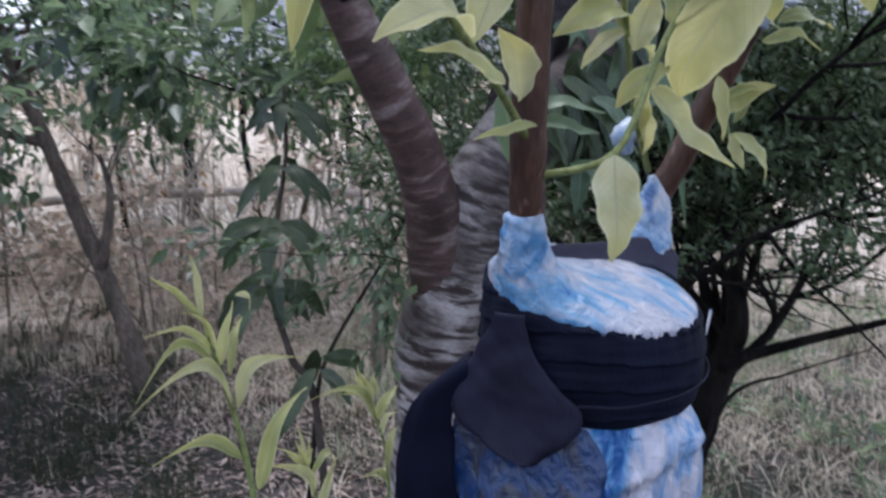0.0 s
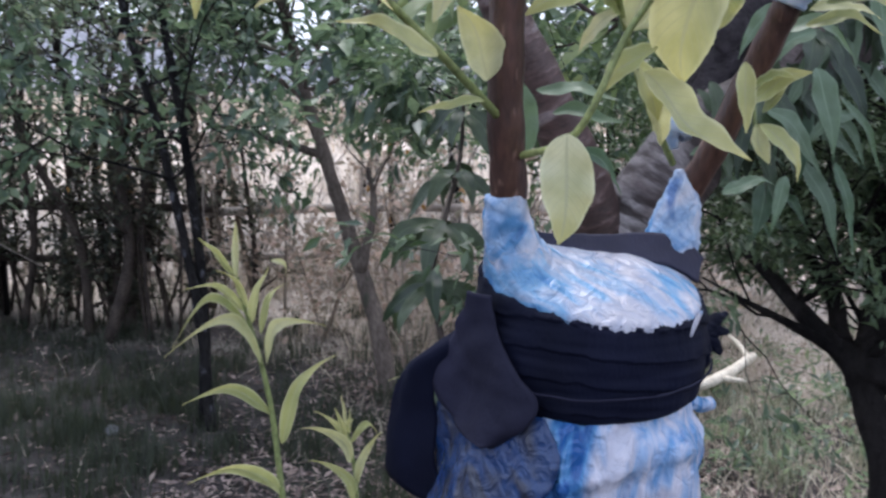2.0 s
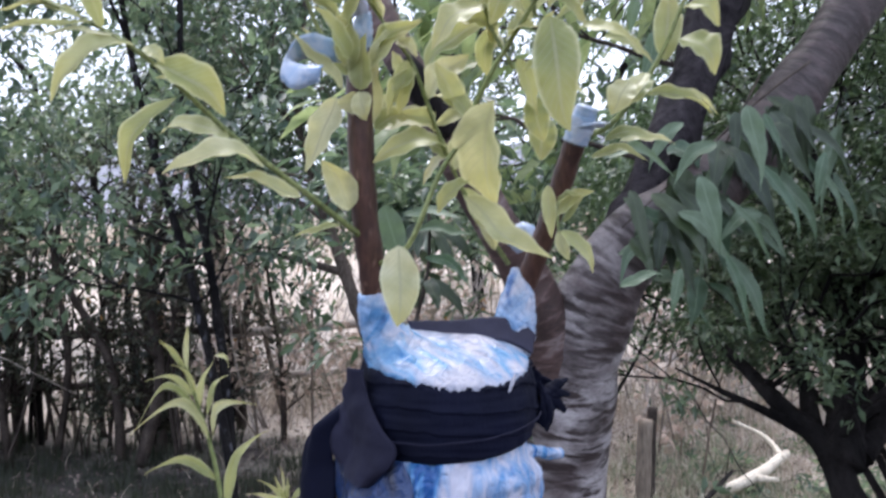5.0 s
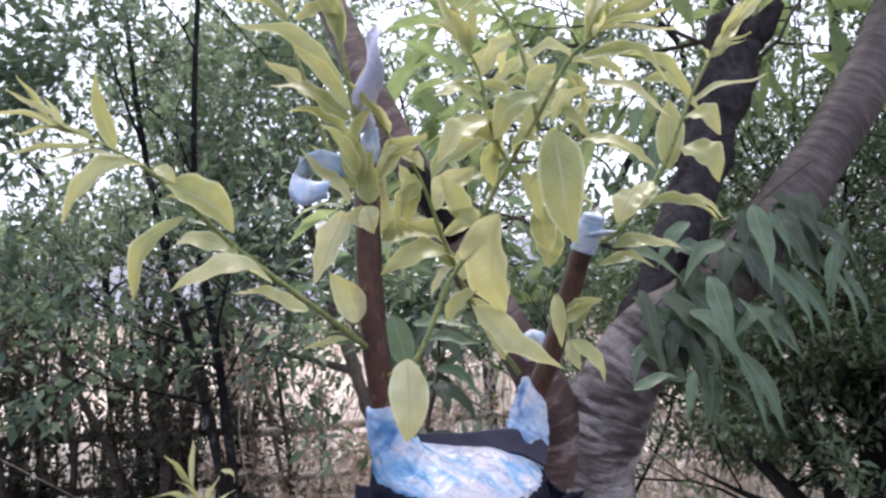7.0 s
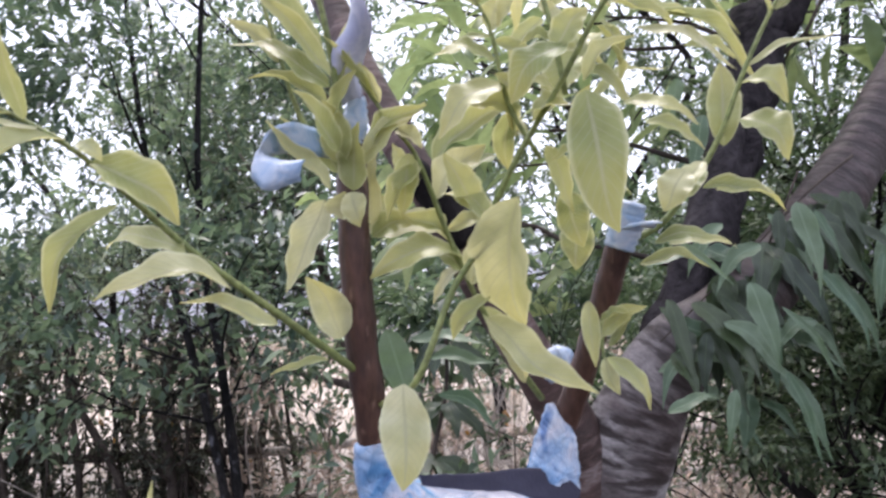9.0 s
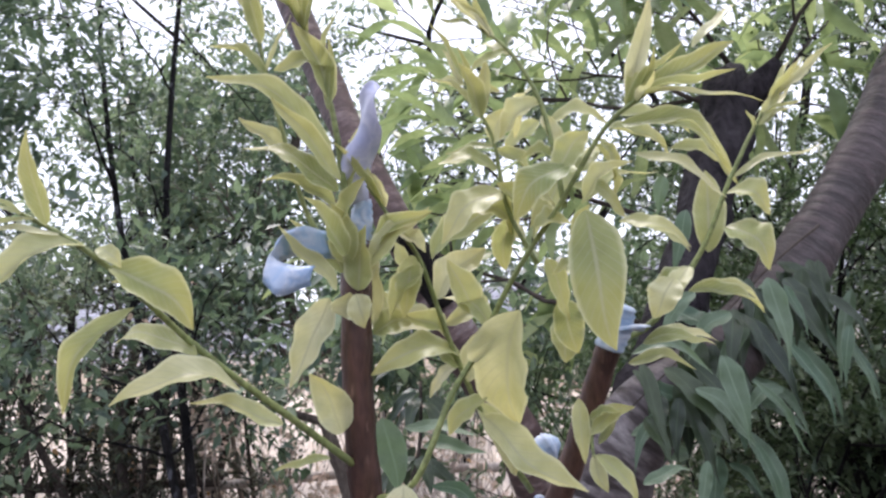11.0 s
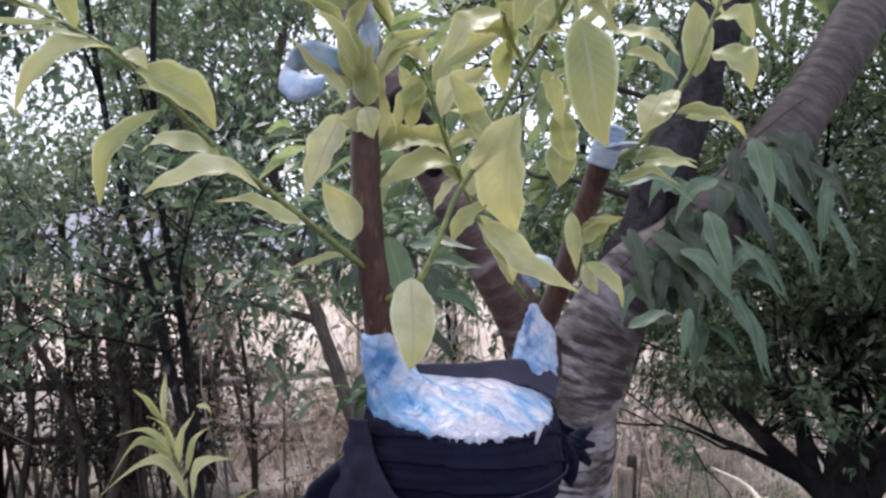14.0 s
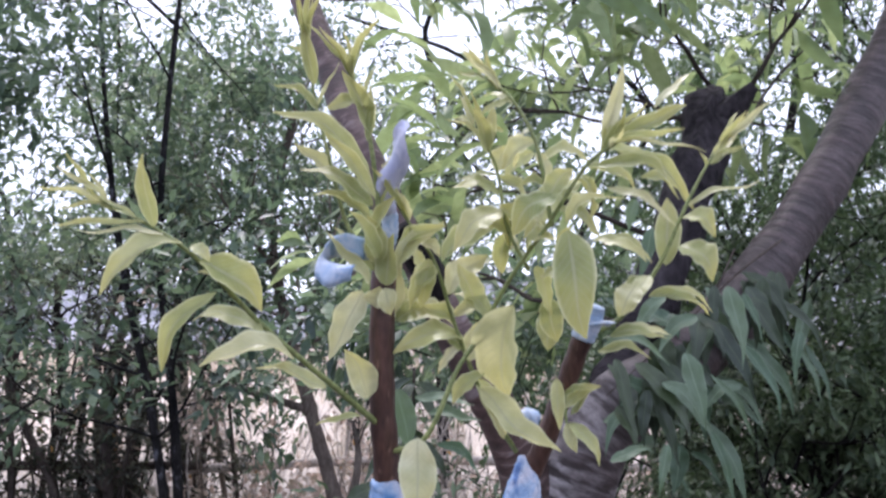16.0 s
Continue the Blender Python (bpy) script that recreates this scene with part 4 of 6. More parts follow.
leaf(shoot_f, (0.023, -0.023, 1.521), (0.004, -0.023, 1.520), 0.0037, 0.05, M['young'])
leaf(shoot_f, (0.028, -0.016, 1.492), (0.011, -0.016, 1.500), 0.0106, 0.12, M['young'])
leaf(shoot_f, (0.013, -0.029, 1.544), (0.006, -0.028, 1.559), 0.0037, 0.05, M['young'])
leaf(shoot_f, (0.017, -0.027, 1.538), (0.025, -0.020, 1.543), 0.0069, 0.1, M['young'])
shoot_g = stem("shoot", [(0.048, -0.025, 1.495), (0.045, -0.027, 1.518), (0.041, -0.029, 1.536), (0.032, -0.032, 1.553), (0.021, -0.035, 1.563)], 0.0011, 0.0006, M['stem'], tree)
tuft(shoot_g, (0.021, -0.035, 1.563), (-0.71, -0.18, 0.68), 4, 0.026, M['young'])
leaf(shoot_g, (0.032, -0.032, 1.553), (0.017, -0.034, 1.546), 0.0052, 0.1, M['young'])
leaf(shoot_g, (0.025, -0.034, 1.558), (0.021, -0.037, 1.576), 0.0031, 0.03, M['young'])
leaf(shoot_g, (0.021, -0.035, 1.563), (0.008, -0.039, 1.566), 0.0036, 0.05, M['young'])
leaf(shoot_g, (0.042, -0.028, 1.534), (0.026, -0.027, 1.522), 0.0113, 0.12, M['young'])
leaf(shoot_g, (0.046, -0.026, 1.513), (0.034, -0.030, 1.513), 0.0076, 0.15, M['young'])
leaf(shoot_d, (0.005, -0.007, 1.435), (0.019, 0.020, 1.432), 0.0093, 0.134752, M['young'])
leaf(shoot_d, (0.003, -0.011, 1.442), (-0.011, -0.005, 1.429), 0.0060, 0.116, M['young'])
leaf(shoot_d, (0.007, -0.002, 1.427), (0.014, 0.010, 1.403), 0.0091, 0.162726, M['young'])
leaf(shoot_d, (0.000, -0.016, 1.452), (-0.013, -0.027, 1.460), 0.0097, 0.119847, M['young'])
leaf(shoot_d, (0.010, 0.004, 1.417), (0.017, 0.014, 1.398), 0.0087, 0.143317, M['young'])
leaf(shoot_f, (0.024, -0.015, 1.503), (0.026, -0.010, 1.487), 0.0056, 0.131218, M['young'])
leaf(shoot_f, (0.026, -0.013, 1.496), (0.024, -0.026, 1.506), 0.0123, 0.180814, M['young'])
leaf(shoot_f, (0.022, -0.018, 1.521), (0.034, -0.003, 1.508), 0.0090, 0.123544, M['young'])
leaf(shoot_f, (0.026, -0.013, 1.496), (0.020, -0.002, 1.477), 0.0087, 0.178587, M['young'])
leaf(shoot_f, (0.030, -0.011, 1.487), (0.016, -0.001, 1.494), 0.0066, 0.0988796, M['young'])
leaf(shoot_g, (0.045, -0.021, 1.514), (0.061, -0.009, 1.505), 0.0077, 0.08978, M['young'])
leaf(shoot_g, (0.039, -0.026, 1.540), (0.026, -0.002, 1.529), 0.0079, 0.172214, M['young'])
leaf(shoot_g, (0.042, -0.024, 1.530), (0.046, -0.025, 1.513), 0.0062, 0.103808, M['young'])
leaf(shoot_g, (0.043, -0.023, 1.527), (0.065, -0.015, 1.525), 0.0086, 0.189496, M['young'])
leaf(shoot_g, (0.032, -0.030, 1.552), (0.017, -0.028, 1.558), 0.0061, 0.140789, M['young'])
leaf(shoot_c, (0.060, -0.026, 1.516), (0.063, -0.007, 1.500), 0.0097, 0.168118, M['young'])
leaf(shoot_c, (0.045, -0.026, 1.494), (0.036, -0.037, 1.498), 0.0083, 0.145328, M['young'])
leaf(shoot_c, (0.061, -0.026, 1.518), (0.065, -0.013, 1.506), 0.0066, 0.218557, M['young'])
leaf(shoot_c, (0.051, -0.026, 1.503), (0.068, -0.015, 1.491), 0.0072, 0.194679, M['young'])
leaf(shoot_c, (0.054, -0.026, 1.507), (0.059, -0.008, 1.520), 0.0096, 0.115537, M['young'])
# right scion and its shoot
stem("scion", [(0.019, 0.033, 1.368), (0.032, 0.027, 1.391), (0.046, 0.022, 1.424), (0.055, 0.017, 1.446), (0.060, 0.016, 1.458)], 0.0058, 0.0046, M['scion'], tree)
shoot_r = stem("shoot", [(0.060, 0.020, 1.449), (0.073, 0.026, 1.457), (0.092, 0.031, 1.483), (0.105, 0.032, 1.511), (0.117, 0.035, 1.534), (0.125, 0.037, 1.545)], 0.0015, 0.0006, M['stem'], tree)
tuft(shoot_r, (0.125, 0.037, 1.545), (0.58, 0.14, 0.80), 6, 0.026, M['young'])
leaf(shoot_r, (0.106, 0.032, 1.513), (0.142, 0.050, 1.526), 0.0040, 0.06, M['young'])
leaf(shoot_r, (0.103, 0.033, 1.506), (0.119, 0.032, 1.496), 0.0122, 0.25, M['young'])
leaf(shoot_r, (0.101, 0.033, 1.492), (0.117, 0.029, 1.474), 0.0160, 0.28, M['young'])
leaf(shoot_r, (0.118, 0.035, 1.533), (0.127, 0.036, 1.550), 0.0045, 0.04, M['young'])
leaf(shoot_r, (0.119, 0.036, 1.534), (0.133, 0.045, 1.542), 0.0040, 0.04, M['young'])
leaf(shoot_r, (0.116, 0.035, 1.531), (0.113, 0.029, 1.538), 0.0039, 0.04, M['young'])
leaf(shoot_r, (0.121, 0.037, 1.536), (0.132, 0.044, 1.550), 0.0034, 0.04, M['young'])
leaf(shoot_r, (0.086, 0.031, 1.467), (0.115, 0.050, 1.459), 0.0085, 0.14, M['young'])
leaf(shoot_r, (0.068, 0.023, 1.448), (0.096, 0.037, 1.445), 0.0083, 0.12, M['young'])
leaf(shoot_r, (0.062, 0.022, 1.440), (0.087, 0.025, 1.437), 0.0066, 0.12, M['young'])
leaf(shoot_r, (0.087, 0.030, 1.477), (0.080, 0.014, 1.461), 0.0082, 0.1, M['young'])
leaf(shoot_r, (0.095, 0.032, 1.483), (0.096, 0.047, 1.519), 0.0132, 0.03, M['young'])
shoot_h = stem("shoot", [(0.047, 0.019, 1.422), (0.047, 0.014, 1.412), (0.048, 0.011, 1.405)], 0.0011, 0.0006, M['stem'], tree)
leaf(shoot_h, (0.047, 0.014, 1.413), (0.064, 0.011, 1.424), 0.0075, 0.12, M['young'])
leaf(shoot_h, (0.048, 0.011, 1.406), (0.053, 0.008, 1.393), 0.0064, -0.1, M['young'])
leaf(shoot_h, (0.049, 0.011, 1.406), (0.063, 0.012, 1.387), 0.0075, 0.2, M['young'])
leaf(shoot_h, (0.043, 0.013, 1.427), (0.045, 0.009, 1.403), 0.0070, 0.05, M['young'])
leaf(shoot_h, (0.047, 0.015, 1.419), (0.060, 0.008, 1.422), 0.0059, 0.1, M['young'])
leaf(shoot_h, (0.050, 0.013, 1.410), (0.058, 0.019, 1.422), 0.0038, 0.05, M['young'])
# darker leaves low on the scions
leaf(scion_left, (-0.038, 0.010, 1.421), (-0.032, 0.011, 1.392), 0.0131, 0.04, M['mature'])
leaf(scion_left, (-0.029, 0.013, 1.417), (0.002, 0.013, 1.414), 0.0062, 0.06, M['mature'])
leaf(scion_left, (-0.024, 0.021, 1.409), (0.002, 0.025, 1.405), 0.0069, 0.08, M['mature'])
leaf(scion_left, (-0.013, 0.000, 1.396), (0.003, 0.018, 1.378), 0.0066, 0.18, M['mature'])


# more leaves between the two scions, and older ones hanging round the fork
leaf(shoot_b, (-0.028, -0.049, 1.507), (-0.044, -0.068, 1.535), 0.0076, 0.08, M['young'])
leaf(shoot_b, (-0.025, -0.051, 1.480), (-0.033, -0.066, 1.499), 0.0087, 0.06, M['young'])
leaf(shoot_b, (-0.030, -0.047, 1.469), (-0.042, -0.068, 1.489), 0.0072, 0.06, M['young'])
leaf(shoot_b, (-0.022, -0.040, 1.477), (-0.001, -0.030, 1.499), 0.0101, 0.10, M['young'])
leaf(shoot_b, (-0.024, -0.045, 1.467), (-0.021, -0.044, 1.455), 0.0090, 0.05, M['young'])
leaf(shoot_d, (-0.014, 0.010, 1.485), (0.017, 0.013, 1.505), 0.0147, 0.10, M['young'])
leaf(shoot_d, (0.010, 0.018, 1.487), (-0.007, 0.002, 1.475), 0.0094, 0.12, M['young'])
leaf(shoot_d, (-0.018, -0.012, 1.480), (-0.021, -0.014, 1.490), 0.0058, 0.06, M['young'])
leaf(shoot_d, (-0.017, -0.001, 1.483), (-0.024, -0.008, 1.470), 0.0069, 0.08, M['young'])
leaf(shoot_d, (-0.028, -0.015, 1.471), (-0.022, -0.011, 1.458), 0.0054, 0.10, M['young'])
leaf(shoot_d, (-0.031, -0.019, 1.457), (0.000, -0.003, 1.447), 0.0156, 0.16, M['young'])
leaf(shoot_d, (0.006, 0.014, 1.460), (-0.008, 0.004, 1.457), 0.0079, 0.12, M['young'])
leaf(shoot_d, (0.006, 0.014, 1.460), (0.001, 0.006, 1.472), 0.0084, 0.06, M['young'])
leaf(shoot_f, (0.030, 0.029, 1.544), (0.015, 0.026, 1.528), 0.0103, 0.08, M['young'])
leaf(shoot_c, (0.049, 0.021, 1.526), (0.029, 0.007, 1.494), 0.0153, 0.10, M['young'])
leaf(shoot_c, (0.046, 0.028, 1.507), (0.077, 0.047, 1.521), 0.0058, 0.14, M['young'])
leaf(shoot_c, (0.066, 0.045, 1.500), (0.087, 0.054, 1.486), 0.0093, 0.12, M['young'])
leaf(shoot_c, (0.063, 0.040, 1.545), (0.091, 0.060, 1.540), 0.0099, 0.10, M['young'])
leaf(shoot_c, (0.072, 0.043, 1.545), (0.109, 0.068, 1.516), 0.0099, 0.14, M['young'])
leaf(shoot_r, (0.082, 0.068, 1.536), (0.103, 0.076, 1.529), 0.0093, 0.10, M['young'])
leaf(shoot_r, (0.086, 0.064, 1.480), (0.071, 0.050, 1.465), 0.0124, 0.08, M['young'])
leaf(shoot_c, (0.036, 0.027, 1.480), (0.059, 0.035, 1.468), 0.0095, 0.14, M['young'])
leaf(shoot_c, (0.036, 0.044, 1.462), (0.034, 0.040, 1.441), 0.0143, 0.04, M['young'])
leaf(shoot_r, (0.089, 0.076, 1.473), (0.117, 0.086, 1.463), 0.0078, 0.12, M['young'])
leaf(shoot_r, (0.068, 0.077, 1.452), (0.096, 0.086, 1.448), 0.0079, 0.12, M['young'])
leaf(shoot_r, (0.057, 0.090, 1.445), (0.092, 0.112, 1.440), 0.0093, 0.14, M['mature'], 0.22, 1.25)
leaf(shoot_r, (0.077, 0.088, 1.528), (0.073, 0.089, 1.511), 0.0083, 0.05, M['mature'], 0.22, 1.25)
leaf(shoot_r, (0.086, 0.103, 1.513), (0.077, 0.092, 1.484), 0.0097, 0.05, M['mature'], 0.22, 1.25)
leaf(shoot_k, (0.133, 0.342, 1.500), (0.142, 0.329, 1.441), 0.0199, 0.06, M['mature'], 0.22, 1.25)
leaf(shoot_k, (0.142, 0.349, 1.452), (0.170, 0.342, 1.398), 0.0120, 0.10, M['mature'], 0.22, 1.25)
leaf(shoot_k, (0.097, 0.314, 1.444), (0.112, 0.303, 1.392), 0.0206, 0.06, M['mature'], 0.22, 1.25)
leaf(shoot_k, (0.117, 0.343, 1.427), (0.152, 0.359, 1.381), 0.0081, 0.08, M['mature'], 0.22, 1.25)
leaf(shoot_k, (0.116, 0.326, 1.382), (0.134, 0.327, 1.324), 0.0098, 0.06, M['mature'], 0.22, 1.25)
leaf(shoot_k, (0.043, 0.251, 1.362), (0.075, 0.271, 1.375), 0.0109, 0.06, M['mature'], 0.22, 1.25)
leaf(shoot_k, (0.083, 0.295, 1.373), (0.075, 0.285, 1.339), 0.0106, 0.04, M['mature'], 0.22, 1.25)
leaf(shoot_k, (0.146, 0.368, 1.496), (0.161, 0.366, 1.457), 0.0090, 0.08, M['mature'], 0.22, 1.25)
leaf(shoot_k, (0.197, 0.429, 1.466), (0.189, 0.420, 1.423), 0.0118, 0.06, M['mature'], 0.22, 1.25)
leaf(shoot_k, (0.197, 0.431, 1.449), (0.213, 0.430, 1.399), 0.0074, 0.08, M['mature'], 0.22, 1.25)
leaf(shoot_k, (0.019, 0.421, 1.382), (0.097, 0.457, 1.383), 0.0190, 0.10, M['mature'], 0.22, 1.25)
leaf(shoot_k, (0.075, 0.415, 1.419), (0.121, 0.434, 1.375), 0.0214, 0.10, M['mature'], 0.22, 1.25)
leaf(shoot_k, (0.032, 0.443, 1.421), (0.071, 0.458, 1.397), 0.0202, 0.08, M['mature'], 0.22, 1.25)
leaf(shoot_k, (0.107, 0.440, 1.482), (0.070, 0.421, 1.448), 0.0195, 0.08, M['mature'], 0.22, 1.25)
leaf(shoot_k, (0.121, 0.467, 1.471), (0.084, 0.439, 1.419), 0.0183, 0.08, M['mature'], 0.22, 1.25)
leaf(shoot_k, (0.080, 0.409, 1.498), (0.051, 0.403, 1.463), 0.0168, 0.08, M['mature'], 0.22, 1.25)
leaf(shoot_k, (0.046, 0.428, 1.401), (0.022, 0.403, 1.359), 0.0154, 0.08, M['mature'], 0.22, 1.25)
leaf(shoot_k, (0.146, 0.481, 1.417), (0.102, 0.447, 1.394), 0.0175, 0.10, M['mature'], 0.22, 1.25)


# ---- wrapping of the graft ----
CX, CY, RX, RY = -0.004, -0.001, 0.0385, 0.0335
wrap = thing("plastic_wrap", "crumpled blue and white plastic film bound round the sawn limb", "plastic wrap", (CX, CY, 1.24))


def top_plane(x, y):
    """The tilted plane of the cut: it falls towards the front and to one side."""
    return 1.3525 - 0.15 * x + 0.23 * y


def rim(a):
    """Height of the binding's upper edge at an angle."""
    return top_plane(RX * 1.05 * math.cos(a), RY * 1.05 * math.sin(a)) - 0.0022


def build_film_top():
    """Film stretched tight over the cut: a low dome that rises to the foot of each scion."""
    rows, cols = 60, 180
    verts = []
    for i in range(rows):
        u = i / (rows - 1)
        for k in range(cols):
            a = k * 2 * math.pi / cols
            r = min(u / 0.82, 1.0)
            drop = max(0, u - 0.82) / 0.18
            ca, sa = math.cos(a), math.sin(a)
            x, y = ca * r * RX, sa * r * RY
            along, over = x * 0.9 - y * 0.44, x * 0.44 + y * 0.9
            pull = 0.0011 * noise.noise(Vector((along * 22, over * 95, 0.5))) + 0.0006 * noise.noise(Vector((along * 60, over * 260, 4)))
            near = noise.voronoi(Vector((x * 90 + 7, y * 110, 0.7)))[0]
            facet = 0.0013 * min(near[1] - near[0], 0.5) * min(1, max(0, (x + 0.004) / 0.02)) * min(1, max(0, (0.005 - y) / 0.02))
            z = top_plane(x, y) + 0.0052 * (1 - r ** 2.6) - 0.0022 * r ** 8 - 0.012 * drop + (pull + facet) * (1 - 0.6 * drop)
            z += 0.0155 * math.exp(-max(math.hypot(x + 0.0275, y + 0.0145) - 0.0075, 0) / 0.0055) * (1 - 0.5 * drop)
            grow = 1 + 0.02 * drop
            verts.append((x * grow, y * grow, z - 1.24))
    return verts, grid_faces(rows, cols, True)


def build_film_skirt():
    """Loose film under the binding: gathered at the waist, falling in long sharp pleats with a tucked layer in front."""
    rows, cols = 130, 420
    verts = []
    for i in range(rows):
        u = i / (rows - 1)
        z = 1.322 - 0.26 * u
        for k in range(cols):
            a = k * 2 * math.pi / cols
            fall = max(0.0, 1.311 - z)
            sway = a + 0.35 * noise.noise(Vector((math.cos(a) * 1.3, math.sin(a) * 1.3, z * 9)))
            c, d = math.cos(sway), math.sin(sway)
            pleat = abs(noise.noise(Vector((c * 3.6 + 5, d * 3.6, z * 2.4)))) * 2.4
            narrow = abs(noise.noise(Vector((c * 8.5, d * 8.5 + 3, z * 4.5)))) * 2.0
            lump = noise.noise(Vector((c * 2.2, d * 2.2, z * 8)))
            near = noise.voronoi(Vector((c * 2.6 + z * 9, d * 2.6, z * 40)))[0]
            gathered = math.exp(-fall / 0.022)
            under = 1 - 0.9 * max(0.0, math.cos(a + 2.25)) ** 2 * max(0.0, 1 - fall / 0.07)  # pressed flat by the folds over it
            r = 0.010 * u ** 0.8 + 0.042 * max(0, -math.cos(a - 0.5)) ** 2 * u ** 0.7 * (0.45 + 0.55 * under)
            r += (0.0125 * (0.25 - min(pleat, 1.2)) + 0.0070 * (0.2 - min(narrow, 1.1)) + 0.004 * lump) * min(12 * fall, 1.0) * under
            r += 0.0095 * min(near[1] - near[0], 0.4) * (0.5 + 0.5 * gathered) * min(1, fall / 0.004) - 0.0036 * math.exp(-((z - 1.308) / 0.012) ** 2)
            edge = 1.2895 + 0.006 * math.sin(a * 2.3 + 1.0) + 0.003 * noise.noise(Vector((c * 5, d * 5, 1)))
            front = max(0.0, math.cos(a + 0.95)) ** 0.5
            r += 0.0030 * front / (1 + math.exp(-(z - edge) / 0.0007)) * min(1, fall / 0.010)
            verts.append(((RX + r) * math.cos(a), (RY + r) * math.sin(a), z + 0.002 * math.sin(5 * a) * u - 1.24))
    return verts, grid_faces(rows, cols, True)


def build_horn(points, radii, squash=1.0):
    line = smooth_line(points, 14)
    n = len(line)
    r = np.interp(np.linspace(0, 1, n), np.linspace(0, 1, len(radii)), radii)
    v, f = tube(line, r, 40, 0.0)
    core = line.mean(0)
    for i, q in enumerate(v):
        d = Vector(q - core)
        v[i] = q + np.array(noise.noise_vector(d * 60)) * 0.0011 + np.array(noise.noise_vector(Vector((d.x * 160, d.y * 160, d.z * 420 + d.x * 300)))) * 0.0007
    return v, f


v, f = build_film_top()
part_mesh("film_top", mesh_of("film_top", v, f, M["film_pale"]), wrap, (CX, CY, 1.24), "white and blue film stretched over the cut")
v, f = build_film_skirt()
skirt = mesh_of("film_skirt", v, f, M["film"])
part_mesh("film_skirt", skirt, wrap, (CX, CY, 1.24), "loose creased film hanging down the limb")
v, f = build_horn([(-0.0205, -0.0065, 1.346), (-0.0262, -0.0105, 1.354), (-0.0300, -0.0150, 1.363), (-0.0312, -0.0178, 1.372), (-0.0314, -0.0190, 1.381)], [0.0105, 0.0115, 0.0098, 0.0081, 0.0066])
part_mesh("film_sleeve", mesh_of("film_sleeve", v, f, M["film_mid"]), wrap, None, "film twisted round the foot of a scion")
v, f = build_horn([(0.0200, 0.0245, 1.344), (0.0214, 0.0262, 1.357), (0.0228, 0.0265, 1.366), (0.0240, 0.0252, 1.376), (0.0240, 0.0243, 1.383), (0.0234, 0.0235, 1.3885)], [0.0085, 0.0110, 0.0104, 0.0078, 0.0046, 0.0014])
part_mesh("film_sleeve", mesh_of("film_sleeve", v, f, M["film_mid"]), wrap, None, "film twisted round the foot of a scion")

binding = thing("cloth_binding", "black rubbery cloth strip wound tightly round the wrapped stump", "binding", (CX, CY, 1.31))


def build_band():
    """Wound strip: overlapping turns with a torn upper edge."""
    rows, cols = 70, 300
    verts = []
    for i in range(rows):
        u = i / (rows - 1)
        for k in range(cols):
            a = k * 2 * math.pi / cols
            torn = 0.0010 * noise.noise(Vector((math.cos(a) * 9, math.sin(a) * 9, 2))) + 0.0011 * noise.noise(Vector((math.cos(a) * 30, math.sin(a) * 30, 7)))
            top = rim(a) + 0.0005 + torn
            low = 1.3112 + 0.002 * math.cos(a) + 0.004 * math.sin(a) + 0.0006 * noise.noise(Vector((math.cos(a) * 3, math.sin(a) * 3, 5)))
            z = top + (low - top) * u
            turn = (z - 1.30 + 0.003 * math.sin(a + 0.6) + 0.0024 * noise.noise(Vector((math.cos(a) * 1.8, math.sin(a) * 1.8, z * 50))) + 0.0010 * noise.noise(Vector((math.cos(a) * 6, math.sin(a) * 6, 9)))) / 0.0098
            layer = turn - math.floor(turn)
            out = 0.0016 - 0.0010 * layer ** 0.6 + 0.0004 * noise.noise(Vector((math.cos(a) * 2.5, math.sin(a) * 2.5, z * 420))) + 0.0007 * noise.noise(Vector((math.cos(a) * 5, math.sin(a) * 5, z * 120)))
            bulge = 0.0022 * math.sin(math.pi * min(max(u, 0), 1))
            tuck = -0.0016 * math.exp(-(u / 0.03) ** 2) - 0.0014 * math.exp(-((1 - u) / 0.03) ** 2)
            r = out + bulge + tuck
            verts.append(((RX + r) * math.cos(a), (RY + r) * math.sin(a), z - 1.31))
    return verts, grid_faces(rows, cols, True)


def build_seam():
    """The raised hem of the last turn, running round the lower part of the band."""
    line = []
    for k in range(90):
        a = math.radians(-165 + 175 * k / 89)
        z = 1.3215 + 0.002 * math.cos(a) + 0.004 * math.sin(a) + 0.0030 * max(0.0, -math.cos(a)) + 0.0005 * noise.noise(Vector((a * 5, 0.3, 0)))
        line.append((CX + (RX + 0.0047) * math.cos(a), CY + (RY + 0.0047) * math.sin(a), z))
    r = [0.00045 + 0.0003 * noise.noise(Vector((k * 0.31, 4.0, 0))) for k in range(90)]
    return tube(np.array(line), np.array(r), 6)


